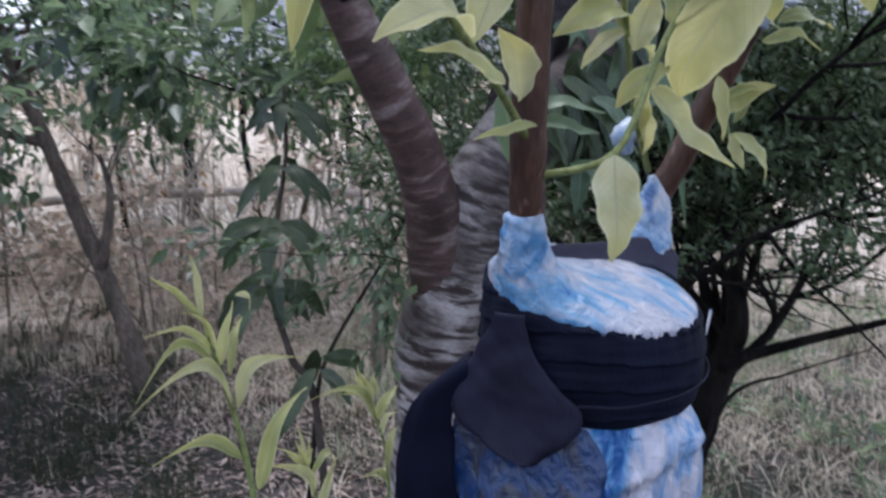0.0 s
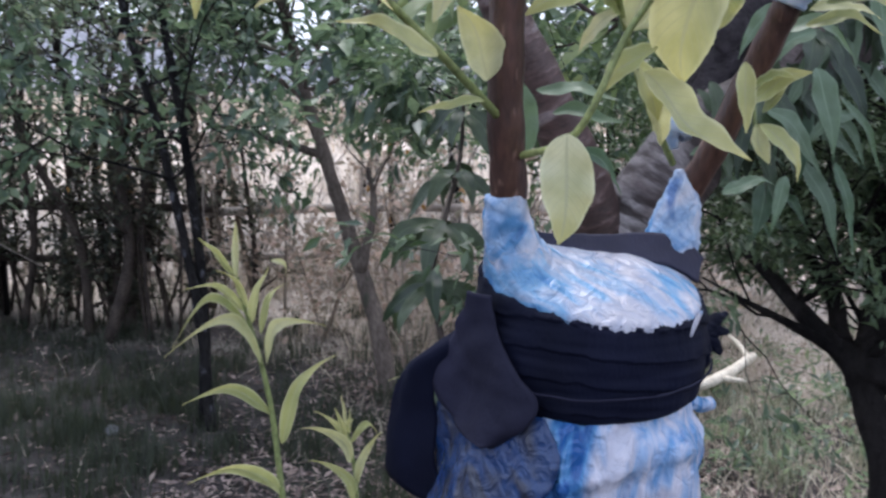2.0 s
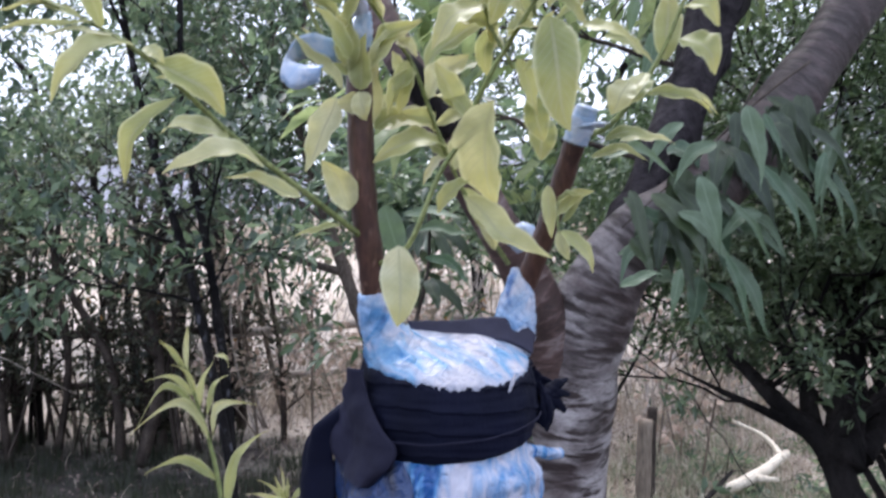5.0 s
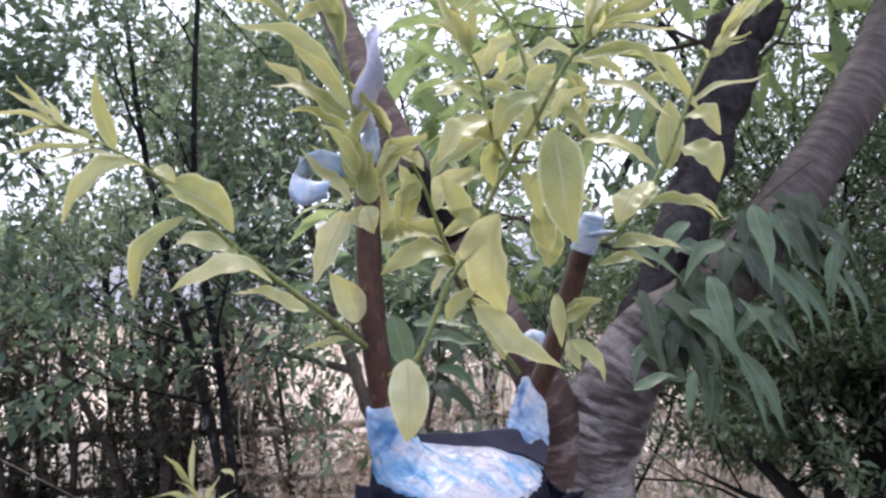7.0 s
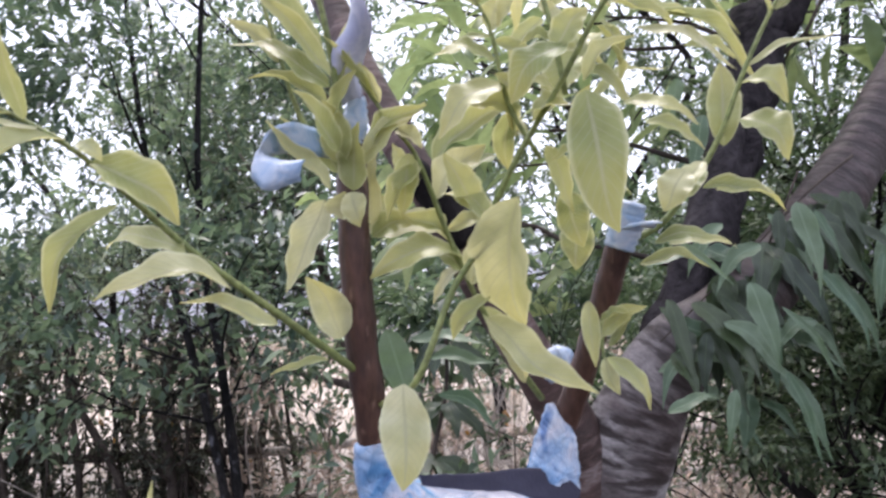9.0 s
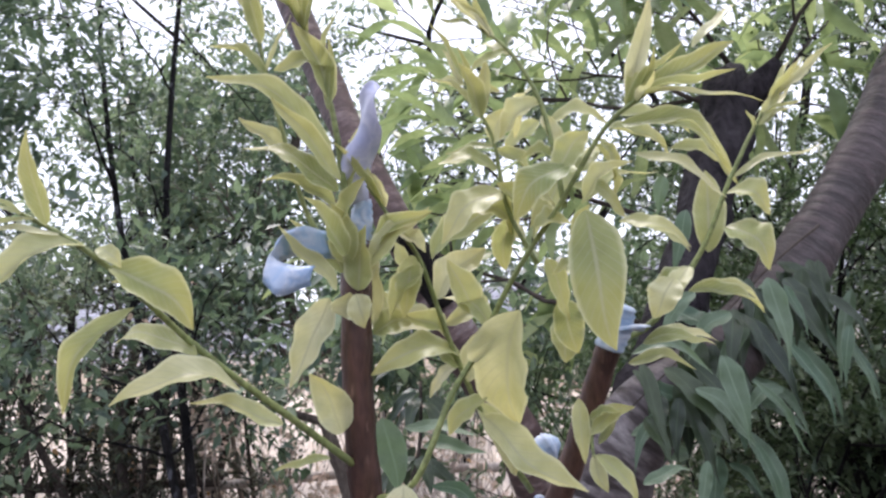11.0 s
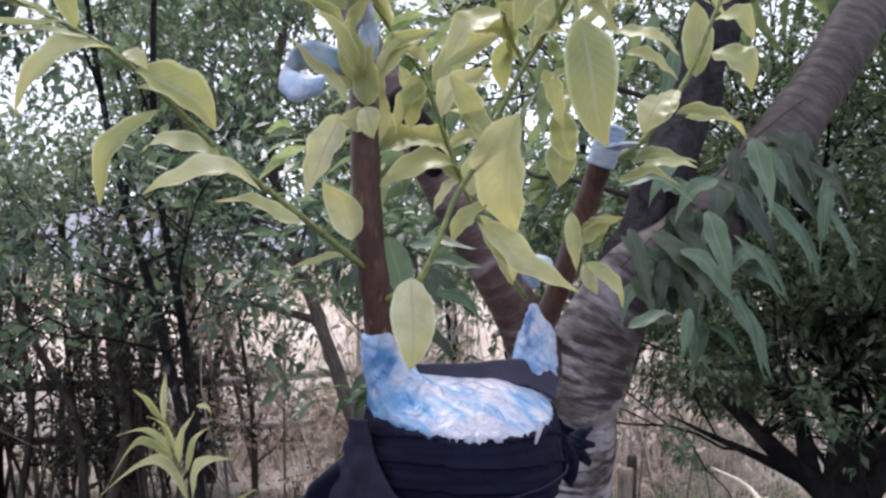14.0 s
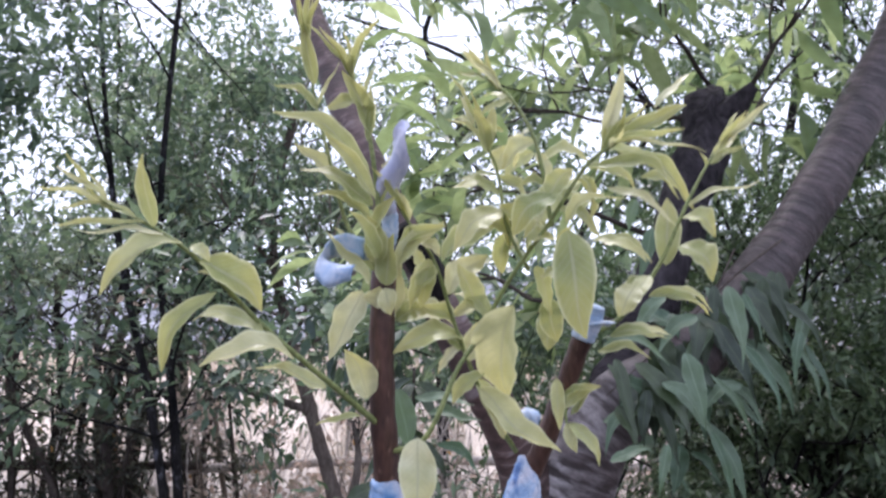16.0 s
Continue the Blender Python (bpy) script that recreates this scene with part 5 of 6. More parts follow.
def sheet(corners, rows, cols, bulge, seed, ripple=0.0012):
    """A soft strip between four corners (two along each end), bulging along its normal."""
    a, b, c, d = (np.array(q) for q in corners)
    n = np.cross(b - a, d - a)
    n /= np.linalg.norm(n)
    verts = []
    for i in range(rows):
        u = i / (rows - 1)
        for k in range(cols):
            w = k / (cols - 1)
            p = (a * (1 - w) + b * w) * (1 - u) + (d * (1 - w) + c * w) * u
            lump = noise.noise(Vector((u * 3 + seed, w * 3, seed))) * ripple * 1.5 + noise.noise(Vector((u * 9 + seed, w * 8, seed))) * ripple * 0.5
            edge = noise.noise(Vector((u * 6, w * 6, seed + 5))) * 0.0012
            verts.append(p + n * (bulge * math.sin(math.pi * u) * 0.6 + bulge * math.sin(math.pi * w) * 0.6 + lump) + (a - b) / np.linalg.norm(a - b) * edge)
    return np.array(verts), grid_faces(rows, cols)


def cloth(name, corners, bulge, seed, material, label="", thick=0.0013, rows=18, cols=18):
    v, f = sheet(corners, rows, cols, bulge, seed)
    base = np.array(corners[0])
    ob = part_mesh(name, mesh_of(name, v - base, f, material), binding, base, label)
    solid = ob.modifiers.new("thickness", "SOLIDIFY")
    solid.thickness, solid.offset = thick, 0
    return ob


def draped(name, left, right, holder, material, seed, label="", thick=0.0013, bulge=0.0, stand=0.004, flare=0.0, columns=20, tuck=0.0, crinkle=1.0):
    """A limp piece between two edges, each a few places long, with soft ripples and a worn outline."""
    a, b = smooth_line(left, 6), smooth_line(right, 6)
    verts = []
    for i, (p, q) in enumerate(zip(a, b)):
        out = (p + q) / 2 - np.array((CX, CY + 0.02, (p + q)[2] / 2))
        out = out / np.linalg.norm(out)
        for k in range(columns):
            w = k / (columns - 1)
            here = p + (q - p) * w
            soft = noise.noise(Vector(here * 45) + Vector((seed, 0, 0))) * 0.0022 + noise.noise(Vector(here * 140) + Vector((0, seed, 0))) * 0.0008
            off = stand * (1 - tuck * w) + flare * (1 - tuck * w) * max(0.0, 1.315 - here[2])
            inside = math.hypot((here[0] - CX) / (RX + off), (here[1] - CY) / (RY + off))
            if inside < 1:
                here = np.array((CX + (here[0] - CX) / inside, CY + (here[1] - CY) / inside, here[2]))
            verts.append(here + out * (bulge * math.sin(math.pi * w) + soft * crinkle) + np.array(noise.noise_vector(Vector(here * 220))) * 0.0004)
    verts = np.array(verts)
    base = verts[0].copy()
    ob = part_mesh(name, mesh_of(name, verts - base, grid_faces(len(a), columns), M[material]), holder, base, label)
    solid = ob.modifiers.new("thickness", "SOLIDIFY")
    solid.thickness, solid.offset = thick, 0
    return ob


v, f = build_band()
band = part_mesh("band", mesh_of("band", v, f, M["band"]), binding, (CX, CY, 1.31))
solid = band.modifiers.new("thickness", "SOLIDIFY")
solid.thickness, solid.offset = 0.0012, 1
v, f = build_seam()
part_mesh("seam", mesh_of("seam", v - v[0], f, M["band_grey"]), binding, v[0], "greyish hem along the wound strip")
draped("flap", [(-0.0400, -0.0262, 1.3475), (-0.0432, -0.0240, 1.3405), (-0.0471, -0.0195, 1.3324), (-0.0530, -0.0175, 1.3224), (-0.0569, -0.0185, 1.3112), (-0.0500, -0.0230, 1.3025), (-0.0380, -0.0305, 1.2987), (-0.0297, -0.0365, 1.2974)], [(-0.0330, -0.0315, 1.3475), (-0.0318, -0.0322, 1.3410), (-0.0304, -0.0328, 1.3357), (-0.0255, -0.0356, 1.3288), (-0.0199, -0.0379, 1.3226), (-0.0138, -0.0395, 1.3170), (-0.0154, -0.0392, 1.3085), (-0.0285, -0.0372, 1.2975)], binding, "band_grey", 1.5, "dark grey strip folded down over the film", 0.0010, 0.0004, 0.0100, 0.16, 20, 0.36)
draped("flap", [(-0.0494, -0.0150, 1.3300), (-0.0617, -0.0165, 1.3194), (-0.0705, -0.0137, 1.3089), (-0.0750, -0.0122, 1.2930), (-0.0772, -0.0115, 1.2713)], [(-0.0430, -0.0170, 1.3245), (-0.0549, -0.0168, 1.3119), (-0.0561, -0.0164, 1.2956), (-0.0542, -0.0180, 1.2765), (-0.0510, -0.0190, 1.2624)], binding, "band", 4.2, "loose black end of the strip standing off the limb", 0.0014, 0.004, 0.0036, 0)
draped("film_fold", [(-0.0545, -0.0150, 1.3110), (-0.0570, -0.0155, 1.2919), (-0.0555, -0.0150, 1.2755), (-0.0540, -0.0150, 1.2606), (-0.0520, -0.0170, 1.2465)], [(-0.0118, -0.0395, 1.3097), (-0.0071, -0.0404, 1.3026), (-0.0055, -0.0405, 1.2950), (-0.0109, -0.0400, 1.2831), (-0.0267, -0.0350, 1.2634)], wrap, "film_blue", 2.2, "deep blue printed fold of the film", 0.0006, 0.0006, 0.0034, 0.30, 30, 0.0, 1.0)
draped("strip", [(-0.0250, 0.0030, 1.3655), (-0.0129, 0.0068, 1.3649), (-0.0033, 0.0100, 1.3647), (0.0107, 0.0145, 1.3658), (0.0203, 0.0172, 1.3655), (0.0285, 0.0189, 1.3622), (0.0336, 0.0203, 1.3573)], [(-0.0226, 0.0025, 1.3600), (-0.0128, 0.0050, 1.3590), (-0.0031, 0.0072, 1.3575), (0.0111, 0.0110, 1.3558), (0.0206, 0.0136, 1.3548), (0.0267, 0.0150, 1.3522), (0.0318, 0.0170, 1.3485)], binding, "band_worn", 9.1, "strip lying across the top behind the film", 0.0022, 0.0, -0.04, 0.0, 12)
draped("film_tear", [(0.0255, -0.0165, 1.3465), (0.0257, -0.0174, 1.3440), (0.0252, -0.0185, 1.3412), (0.0247, -0.0193, 1.3385)], [(0.0270, -0.0149, 1.3460), (0.0269, -0.0161, 1.3438), (0.0263, -0.0173, 1.3410), (0.0251, -0.0188, 1.3380)], wrap, "film_pale", 6.1, "white torn tongue of film over the binding", 0.0004, 0.0, 0.0050, 0.0, 6, 0.0, 0.15)
cloth("knot", [(0.0310, 0.0265, 1.3415), (0.0405, 0.0397, 1.3302), (0.0372, 0.0362, 1.3112), (0.0320, 0.0241, 1.3185)], 0.005, 5.9, M["band"], "frayed knot of black cloth")
cloth("knot", [(0.0325, 0.0302, 1.3336), (0.0383, 0.0328, 1.3214), (0.0353, 0.0311, 1.3085), (0.0312, 0.0253, 1.3142)], -0.004, 2.9, M["band"], "frayed knot of black cloth")
for reach in ((0.0440, 0.0405, 1.3330), (0.0448, 0.0400, 1.3255), (0.0432, 0.0390, 1.3175)):  # frayed ends
    foot = np.array((0.0345, 0.0300, 1.3270))
    way = np.array(reach) - foot
    v, f = build_horn([foot, foot + way * 0.55 + (0, 0, 0.001), foot + way], [0.0036, 0.0030, 0.0012])
    part_mesh("frayed_end", mesh_of("frayed_end", v - foot, f, M["band"]), binding, foot)


# ---- tape on the scions ----


def tape_wrap(points, radii, label):
    """Thin tape wound round a stick; a part of the tree's grafts."""
    line = smooth_line(points, 8)
    r = np.interp(np.linspace(0, 1, len(line)), np.linspace(0, 1, len(radii)), radii)
    base = line[0].copy()
    v, f = tube(line - base, r * (1 + 0.08 * np.sin(np.arange(len(line)) * 2.6)), 16, 0.25, 5.0)
    holder = thing("grafting_tape", label, "tape", base)
    part_mesh("winding", mesh_of("winding", v, f, M["tape"]), holder, base)
    return holder


def ribbon(holder, points, widths, across, label="", material="tape"):
    """A loose end of tape: a narrow curled strip."""
    line = smooth_line(points, 8)
    n = len(line)
    w = np.interp(np.linspace(0, 1, n), np.linspace(0, 1, len(widths)), widths)
    base = line[0].copy()
    verts = []
    for i, p in enumerate(line):
        turn = Matrix.Rotation(0.9 * math.sin(i * 0.22), 3, "Z")
        s = np.array(turn @ Vector(across))
        for k in range(5):
            q = k / 4 - 0.5
            verts.append(p - base + s * w[i] * q + np.array((0, -1, 0.3)) * 0.0015 * math.cos(q * 3) + 0.0006 * np.array(noise.noise_vector(Vector(p * 220 + k))))
    ob = part_mesh("loose_end", mesh_of("loose_end", np.array(verts), grid_faces(n, 5), M[material]), holder, base, label)
    solid = ob.modifiers.new("thickness", "SOLIDIFY")
    solid.thickness = 0.0003
    return ob


tape_left = tape_wrap([(-0.0331, -0.0309, 1.4792), (-0.0308, -0.0314, 1.4871), (-0.0280, -0.0316, 1.4949), (-0.0261, -0.0324, 1.5041)], [0.0055, 0.0062, 0.005, 0.003], "pale blue tape wound over the tip of a scion")
ribbon(tape_left, [(-0.0270, -0.0344, 1.5011), (-0.0247, -0.0415, 1.5116), (-0.0188, -0.0467, 1.5232), (-0.0154, -0.0506, 1.5350), (-0.0137, -0.0510, 1.5413)], [0.008, 0.013, 0.016, 0.013, 0.004], (0.9, 0.1, 0.2), "pale lilac loose end of tape", "lilac_tape")
ribbon(tape_left, [(-0.0314, -0.0353, 1.4839), (-0.0337, -0.0488, 1.4848), (-0.0388, -0.0589, 1.4851), (-0.0432, -0.0660, 1.4808), (-0.0443, -0.0697, 1.4750), (-0.0390, -0.0695, 1.4705), (-0.0314, -0.0631, 1.4720)], [0.008, 0.011, 0.012, 0.012, 0.012, 0.012, 0.007], (0.25, 0.2, 0.9), "curled loose end of tape")
tape_right = tape_wrap([(0.0552, 0.0160, 1.4461), (0.0588, 0.0148, 1.4548), (0.0618, 0.0136, 1.4623)], [0.0058, 0.0064, 0.005], "pale blue tape wound over the tip of a scion")
ribbon(tape_right, [(0.0560, 0.0111, 1.4527), (0.0641, 0.0103, 1.4534), (0.0705, 0.0124, 1.4526)], [0.006, 0.007, 0.004], (0.8, 0.1, 0.3))
tape_wrap([(0.0195, 0.0511, 1.3955), (0.0179, 0.0514, 1.4022), (0.0224, 0.0535, 1.4056), (0.0265, 0.0553, 1.4075)], [0.002, 0.006, 0.0065, 0.002], "small pale scrap of tape on a side bud")
v, f = build_horn([(0.027, 0.004, 1.306), (0.033, 0.018, 1.303), (0.038, 0.030, 1.298), (0.041, 0.036, 1.2965)], [0.0035, 0.003, 0.0028, 0.0022])
part_mesh("film_end", mesh_of("film_end", v, f, M["film"]), wrap, None, "twisted white end of the film")


# ---- broad-leaved sapling behind the stump ----
sapling = thing("broadleaf_sapling", "slender sapling with whorls of dark glossy oval leaves", "sapling", (-0.17, 0.40, 0))
sap = stem("stem", [(-0.17, 0.40, -0.02), (-0.15, 0.41, 0.6), (-0.165, 0.42, 1.10), (-0.192, 0.432, 1.186), (-0.216, 0.465, 1.252), (-0.208, 0.475, 1.307), (-0.203, 0.506, 1.366), (-0.205, 0.52, 1.43)], 0.0045, 0.0016, M["twig"], sapling)
sap_rng = np.random.default_rng(5)
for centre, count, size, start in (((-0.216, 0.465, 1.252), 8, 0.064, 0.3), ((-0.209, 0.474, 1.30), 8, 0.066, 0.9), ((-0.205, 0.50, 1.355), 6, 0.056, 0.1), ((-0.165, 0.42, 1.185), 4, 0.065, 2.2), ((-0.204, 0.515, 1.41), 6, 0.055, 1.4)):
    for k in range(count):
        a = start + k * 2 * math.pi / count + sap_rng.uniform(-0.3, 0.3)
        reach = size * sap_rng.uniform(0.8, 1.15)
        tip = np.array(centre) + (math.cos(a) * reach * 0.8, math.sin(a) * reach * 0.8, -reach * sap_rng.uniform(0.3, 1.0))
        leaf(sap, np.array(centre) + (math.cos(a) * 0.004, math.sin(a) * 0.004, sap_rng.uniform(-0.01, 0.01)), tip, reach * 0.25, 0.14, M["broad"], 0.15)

# ---- young sprigs ----
SPR1 = thing("sprig", "pale green young sprig with narrow drooping leaves", "sprig", (-0.035, 0.03, 1.02), "sprigs at the stump")
SPR2 = thing("sprig", "pale green young sprig with narrow drooping leaves", "sprig", (-0.035, 0.04, 1.02), "sprigs at the stump")
SPR3 = thing("sprig", "pale green young sprig with narrow drooping leaves", "sprig", (-0.030, 0.06, 1.02), "sprigs at the stump")
sprig_stem = stem("shoot", [(-0.038, 0.03, 1.02), (-0.122, 0.006, 1.145), (-0.127, 0.007, 1.202), (-0.130, 0.005, 1.234), (-0.136, 0.006, 1.278), (-0.141, 0.005, 1.303), (-0.147, 0.001, 1.330), (-0.149, 0.001, 1.339)], 0.0021, 0.0006, M['stem'], SPR1)
tuft(sprig_stem, (-0.149, 0.001, 1.339), (-0.28, 0.03, 0.96), 2, 0.022, M['young'])
leaf(sprig_stem, (-0.139, 0.006, 1.301), (-0.112, 0.008, 1.326), 0.0075, 0.268, M['young'], 0.5, 1.5)
leaf(sprig_stem, (-0.132, 0.006, 1.267), (-0.114, 0.021, 1.312), 0.0076, 0.16, M['young'], 0.5, 1.5)
leaf(sprig_stem, (-0.138, 0.006, 1.279), (-0.165, -0.016, 1.294), 0.0067, 0.22, M['young'], 0.5, 1.5)
leaf(sprig_stem, (-0.132, 0.005, 1.243), (-0.164, -0.015, 1.260), 0.0067, 0.268, M['young'], 0.5, 1.5)
leaf(sprig_stem, (-0.140, 0.005, 1.301), (-0.170, -0.020, 1.315), 0.0070, 0.364, M['young'], 0.5, 1.5)
leaf(sprig_stem, (-0.144, 0.003, 1.315), (-0.170, -0.015, 1.316), 0.0062, 0.436, M['young'], 0.5, 1.5)
leaf(sprig_stem, (-0.146, 0.002, 1.324), (-0.167, -0.011, 1.339), 0.0045, 0.172, M['young'], 0.5, 1.5)
leaf(sprig_stem, (-0.145, 0.002, 1.326), (-0.155, -0.005, 1.346), 0.0029, 0.16, M['young'], 0.5, 1.5)
leaf(sprig_stem, (-0.144, 0.003, 1.319), (-0.140, 0.011, 1.347), 0.0046, 0.172, M['young'], 0.5, 1.5)
leaf(sprig_stem, (-0.139, 0.011, 1.345), (-0.135, 0.017, 1.339), 0.0030, 0.34, M['young'], 0.5, 1.5)
leaf(sprig_stem, (-0.141, 0.005, 1.315), (-0.140, 0.026, 1.337), 0.0038, 0.172, M['young'], 0.5, 1.5)
leaf(sprig_stem, (-0.147, 0.001, 1.330), (-0.149, -0.004, 1.342), 0.0021, 0.136, M['young'], 0.5, 1.5)
leaf(sprig_stem, (-0.127, 0.007, 1.221), (-0.116, 0.010, 1.241), 0.0060, 0.316, M['young'], 0.5, 1.5)
leaf(sprig_stem, (-0.128, 0.006, 1.223), (-0.128, -0.003, 1.247), 0.0029, 0.16, M['young'], 0.5, 1.5)
sprig_stem = stem("shoot", [(-0.038, 0.04, 1.02), (-0.100, 0.046, 1.142), (-0.107, 0.044, 1.189), (-0.111, 0.043, 1.214), (-0.115, 0.044, 1.245), (-0.120, 0.045, 1.264)], 0.0017, 0.0006, M['stem'], SPR2)
tuft(sprig_stem, (-0.120, 0.045, 1.264), (-0.21, 0.06, 0.98), 2, 0.022, M['young'])
leaf(sprig_stem, (-0.116, 0.044, 1.246), (-0.135, 0.029, 1.270), 0.0063, 0.172, M['young'], 0.5, 1.5)
leaf(sprig_stem, (-0.113, 0.044, 1.225), (-0.133, 0.033, 1.254), 0.0059, 0.196, M['young'], 0.5, 1.5)
leaf(sprig_stem, (-0.113, 0.043, 1.235), (-0.107, 0.059, 1.261), 0.0046, 0.16, M['young'], 0.5, 1.5)
leaf(sprig_stem, (-0.117, 0.044, 1.255), (-0.108, 0.058, 1.255), 0.0042, 0.46, M['young'], 0.5, 1.5)
leaf(sprig_stem, (-0.118, 0.044, 1.254), (-0.132, 0.036, 1.275), 0.0032, 0.148, M['young'], 0.5, 1.5)
leaf(sprig_stem, (-0.119, 0.044, 1.257), (-0.123, 0.040, 1.276), 0.0032, 0.136, M['young'], 0.5, 1.5)
leaf(sprig_stem, (-0.118, 0.045, 1.259), (-0.118, 0.046, 1.273), 0.0023, 0.136, M['young'], 0.5, 1.5)
leaf(sprig_stem, (-0.109, 0.045, 1.210), (-0.103, 0.056, 1.228), 0.0060, 0.172, M['young'], 0.5, 1.5)
leaf(sprig_stem, (-0.119, 0.045, 1.262), (-0.116, 0.046, 1.267), 0.0037, 0.16, M['young'], 0.5, 1.5)
sprig_stem = stem("shoot", [(-0.030, 0.06, 1.02), (-0.084, 0.127, 1.143), (-0.087, 0.128, 1.201), (-0.089, 0.128, 1.231), (-0.095, 0.127, 1.250), (-0.099, 0.129, 1.263)], 0.0015, 0.0006, M['stem'], SPR3)
tuft(sprig_stem, (-0.099, 0.129, 1.263), (-0.25, 0.18, 0.95), 2, 0.022, M['young'])
leaf(sprig_stem, (-0.093, 0.128, 1.246), (-0.128, 0.120, 1.267), 0.0071, 0.244, M['young'], 0.5, 1.5)
leaf(sprig_stem, (-0.097, 0.128, 1.256), (-0.113, 0.125, 1.265), 0.0062, 0.22, M['young'], 0.5, 1.5)
leaf(sprig_stem, (-0.097, 0.128, 1.257), (-0.101, 0.131, 1.275), 0.0057, 0.16, M['young'], 0.5, 1.5)
leaf(sprig_stem, (-0.095, 0.129, 1.260), (-0.095, 0.133, 1.273), 0.0053, 0.16, M['young'], 0.5, 1.5)
leaf(sprig_stem, (-0.093, 0.128, 1.247), (-0.082, 0.140, 1.266), 0.0063, 0.172, M['young'], 0.5, 1.5)
leaf(sprig_stem, (-0.092, 0.127, 1.238), (-0.081, 0.137, 1.250), 0.0044, 0.22, M['young'], 0.5, 1.5)
leaf(sprig_stem, (-0.098, 0.129, 1.260), (-0.106, 0.131, 1.272), 0.0038, 0.16, M['young'], 0.5, 1.5)
leaf(sprig_stem, (-0.088, 0.127, 1.221), (-0.081, 0.140, 1.242), 0.0049, 0.196, M['young'], 0.5, 1.5)
leaf(sprig_stem, (-0.087, 0.129, 1.210), (-0.102, 0.126, 1.216), 0.0063, 0.22, M['young'], 0.5, 1.5)


# ---- background trees ----


def leafy_tree(name, label, base, stems, crown_leaf, crown_size, per_tip, seed, bark, twig_level=2, fan=4, first=0.7, material="canopy", droop=0.3, shape=2, side=1.0, low=0.3, rise=0.08, end=0.35, leaf_floor=0.0, lean=0.0):
    """A tree: tapered stems, limbs with twigs, and a crown of many small leaves with gaps."""
    g = np.random.default_rng(seed)
    root = thing(name, label, "tree", base)
    tips = []
    for points, radius, sprouts in stems:
        line = smooth_line(points, 6)
        r = np.linspace(radius, radius * end, len(line))
        v, f = tube(line - np.array(base), r, 14, 0.3, seed)
        part_mesh("trunk", mesh_of("trunk", v, f, M[bark]), root, base)
        for _ in range(sprouts):
            u = g.uniform(low, 1.0)
            i = int(u * (len(line) - 2))
            d = line[i + 1] - line[i]
            d /= np.linalg.norm(d)
            off = g.normal(0, 1, 3) * (1, 1, 0.5) + (lean, 0, 0)
            if material == "fine":
                off[2] = abs(off[2]) + 0.05  # low limbs sweep upwards
            lines = []
            branch_out(g, line[i], d * 0.45 + off / np.linalg.norm(off) * side, first * g.uniform(0.6, 1.2), r[i] * 0.45, twig_level, lines, tips, 0.3, rise, fan, 0.6)
            v, f = tubes(lines, 5)
            part_mesh("limb", mesh_of("limb", v - np.array(base), f, M[bark]), root, base)
    tips = [q for q in tips if q[0][2] > leaf_floor]
    if tips and per_tip:
        where = np.repeat(np.array([q for q, _ in tips]), per_tip, 0)
        where = where + g.normal(0, crown_size * 0.5, where.shape)
        aim = np.repeat(np.array([w for _, w in tips]), per_tip, 0)
        v, f = leaf_cloud(where - np.array(base), aim, crown_size, crown_leaf, seed + 1, droop, shape, 0.7)
        tagged(part_mesh("crown", fast_mesh("crown", v, f, M[material]), root, base), kind="stuff")
    return root


leafy_tree("pale_barked_tree", "crooked small tree with pale peeling bark and dark leaves", (-1.42, 3.5, 0), [
    ([(-1.42, 3.5, -0.05), (-1.52, 3.52, 0.4), (-1.69, 3.55, 0.84), (-1.80, 3.52, 1.2), (-1.95, 3.55, 1.6), (-2.1, 3.6, 2.2), (-2.0, 3.7, 3.0)], 0.048, 13),
    ([(-1.60, 3.52, 0.62), (-1.55, 3.56, 0.95), (-1.60, 3.6, 1.15)], 0.028, 3),
    ([(-1.80, 3.52, 1.2), (-2.05, 3.5, 1.27), (-2.45, 3.5, 1.35)], 0.024, 4)], 0.026, 0.058, 3, 101, "pale_bark", 2, 4, 0.7, "dark_canopy", low=0.58, rise=0.3)
leafy_tree("twin_stemmed_tree", "slender tree with two dark leaning stems and small leaves", (-2.05, 2.8, 0), [
    ([(-1.98, 2.75, -0.05), (-2.05, 2.78, 0.5), (-2.23, 2.8, 1.244), (-2.55, 2.9, 2.1), (-2.8, 3.0, 3.2), (-2.9, 3.1, 4.2)], 0.025, 9),
    ([(-2.62, 2.93, 2.35), (-2.55, 2.70, 2.55), (-2.42, 2.45, 2.72)], 0.010, 5),
    ([(-2.78, 3.0, 3.0), (-2.75, 2.75, 3.1), (-2.6, 2.5, 3.15)], 0.009, 6),
    ([(-2.05, 2.8, -0.05), (-2.06, 2.82, 0.6), (-2.14, 2.84, 1.25), (-2.30, 2.9, 2.0), (-2.35, 3.0, 3.0), (-2.3, 3.1, 4.2)], 0.027, 7)], 0.032, 0.068, 2, 102, "mottled_bark", 2, 4, 0.8, "dark_canopy", low=0.40, rise=0.12, lean=-0.1)
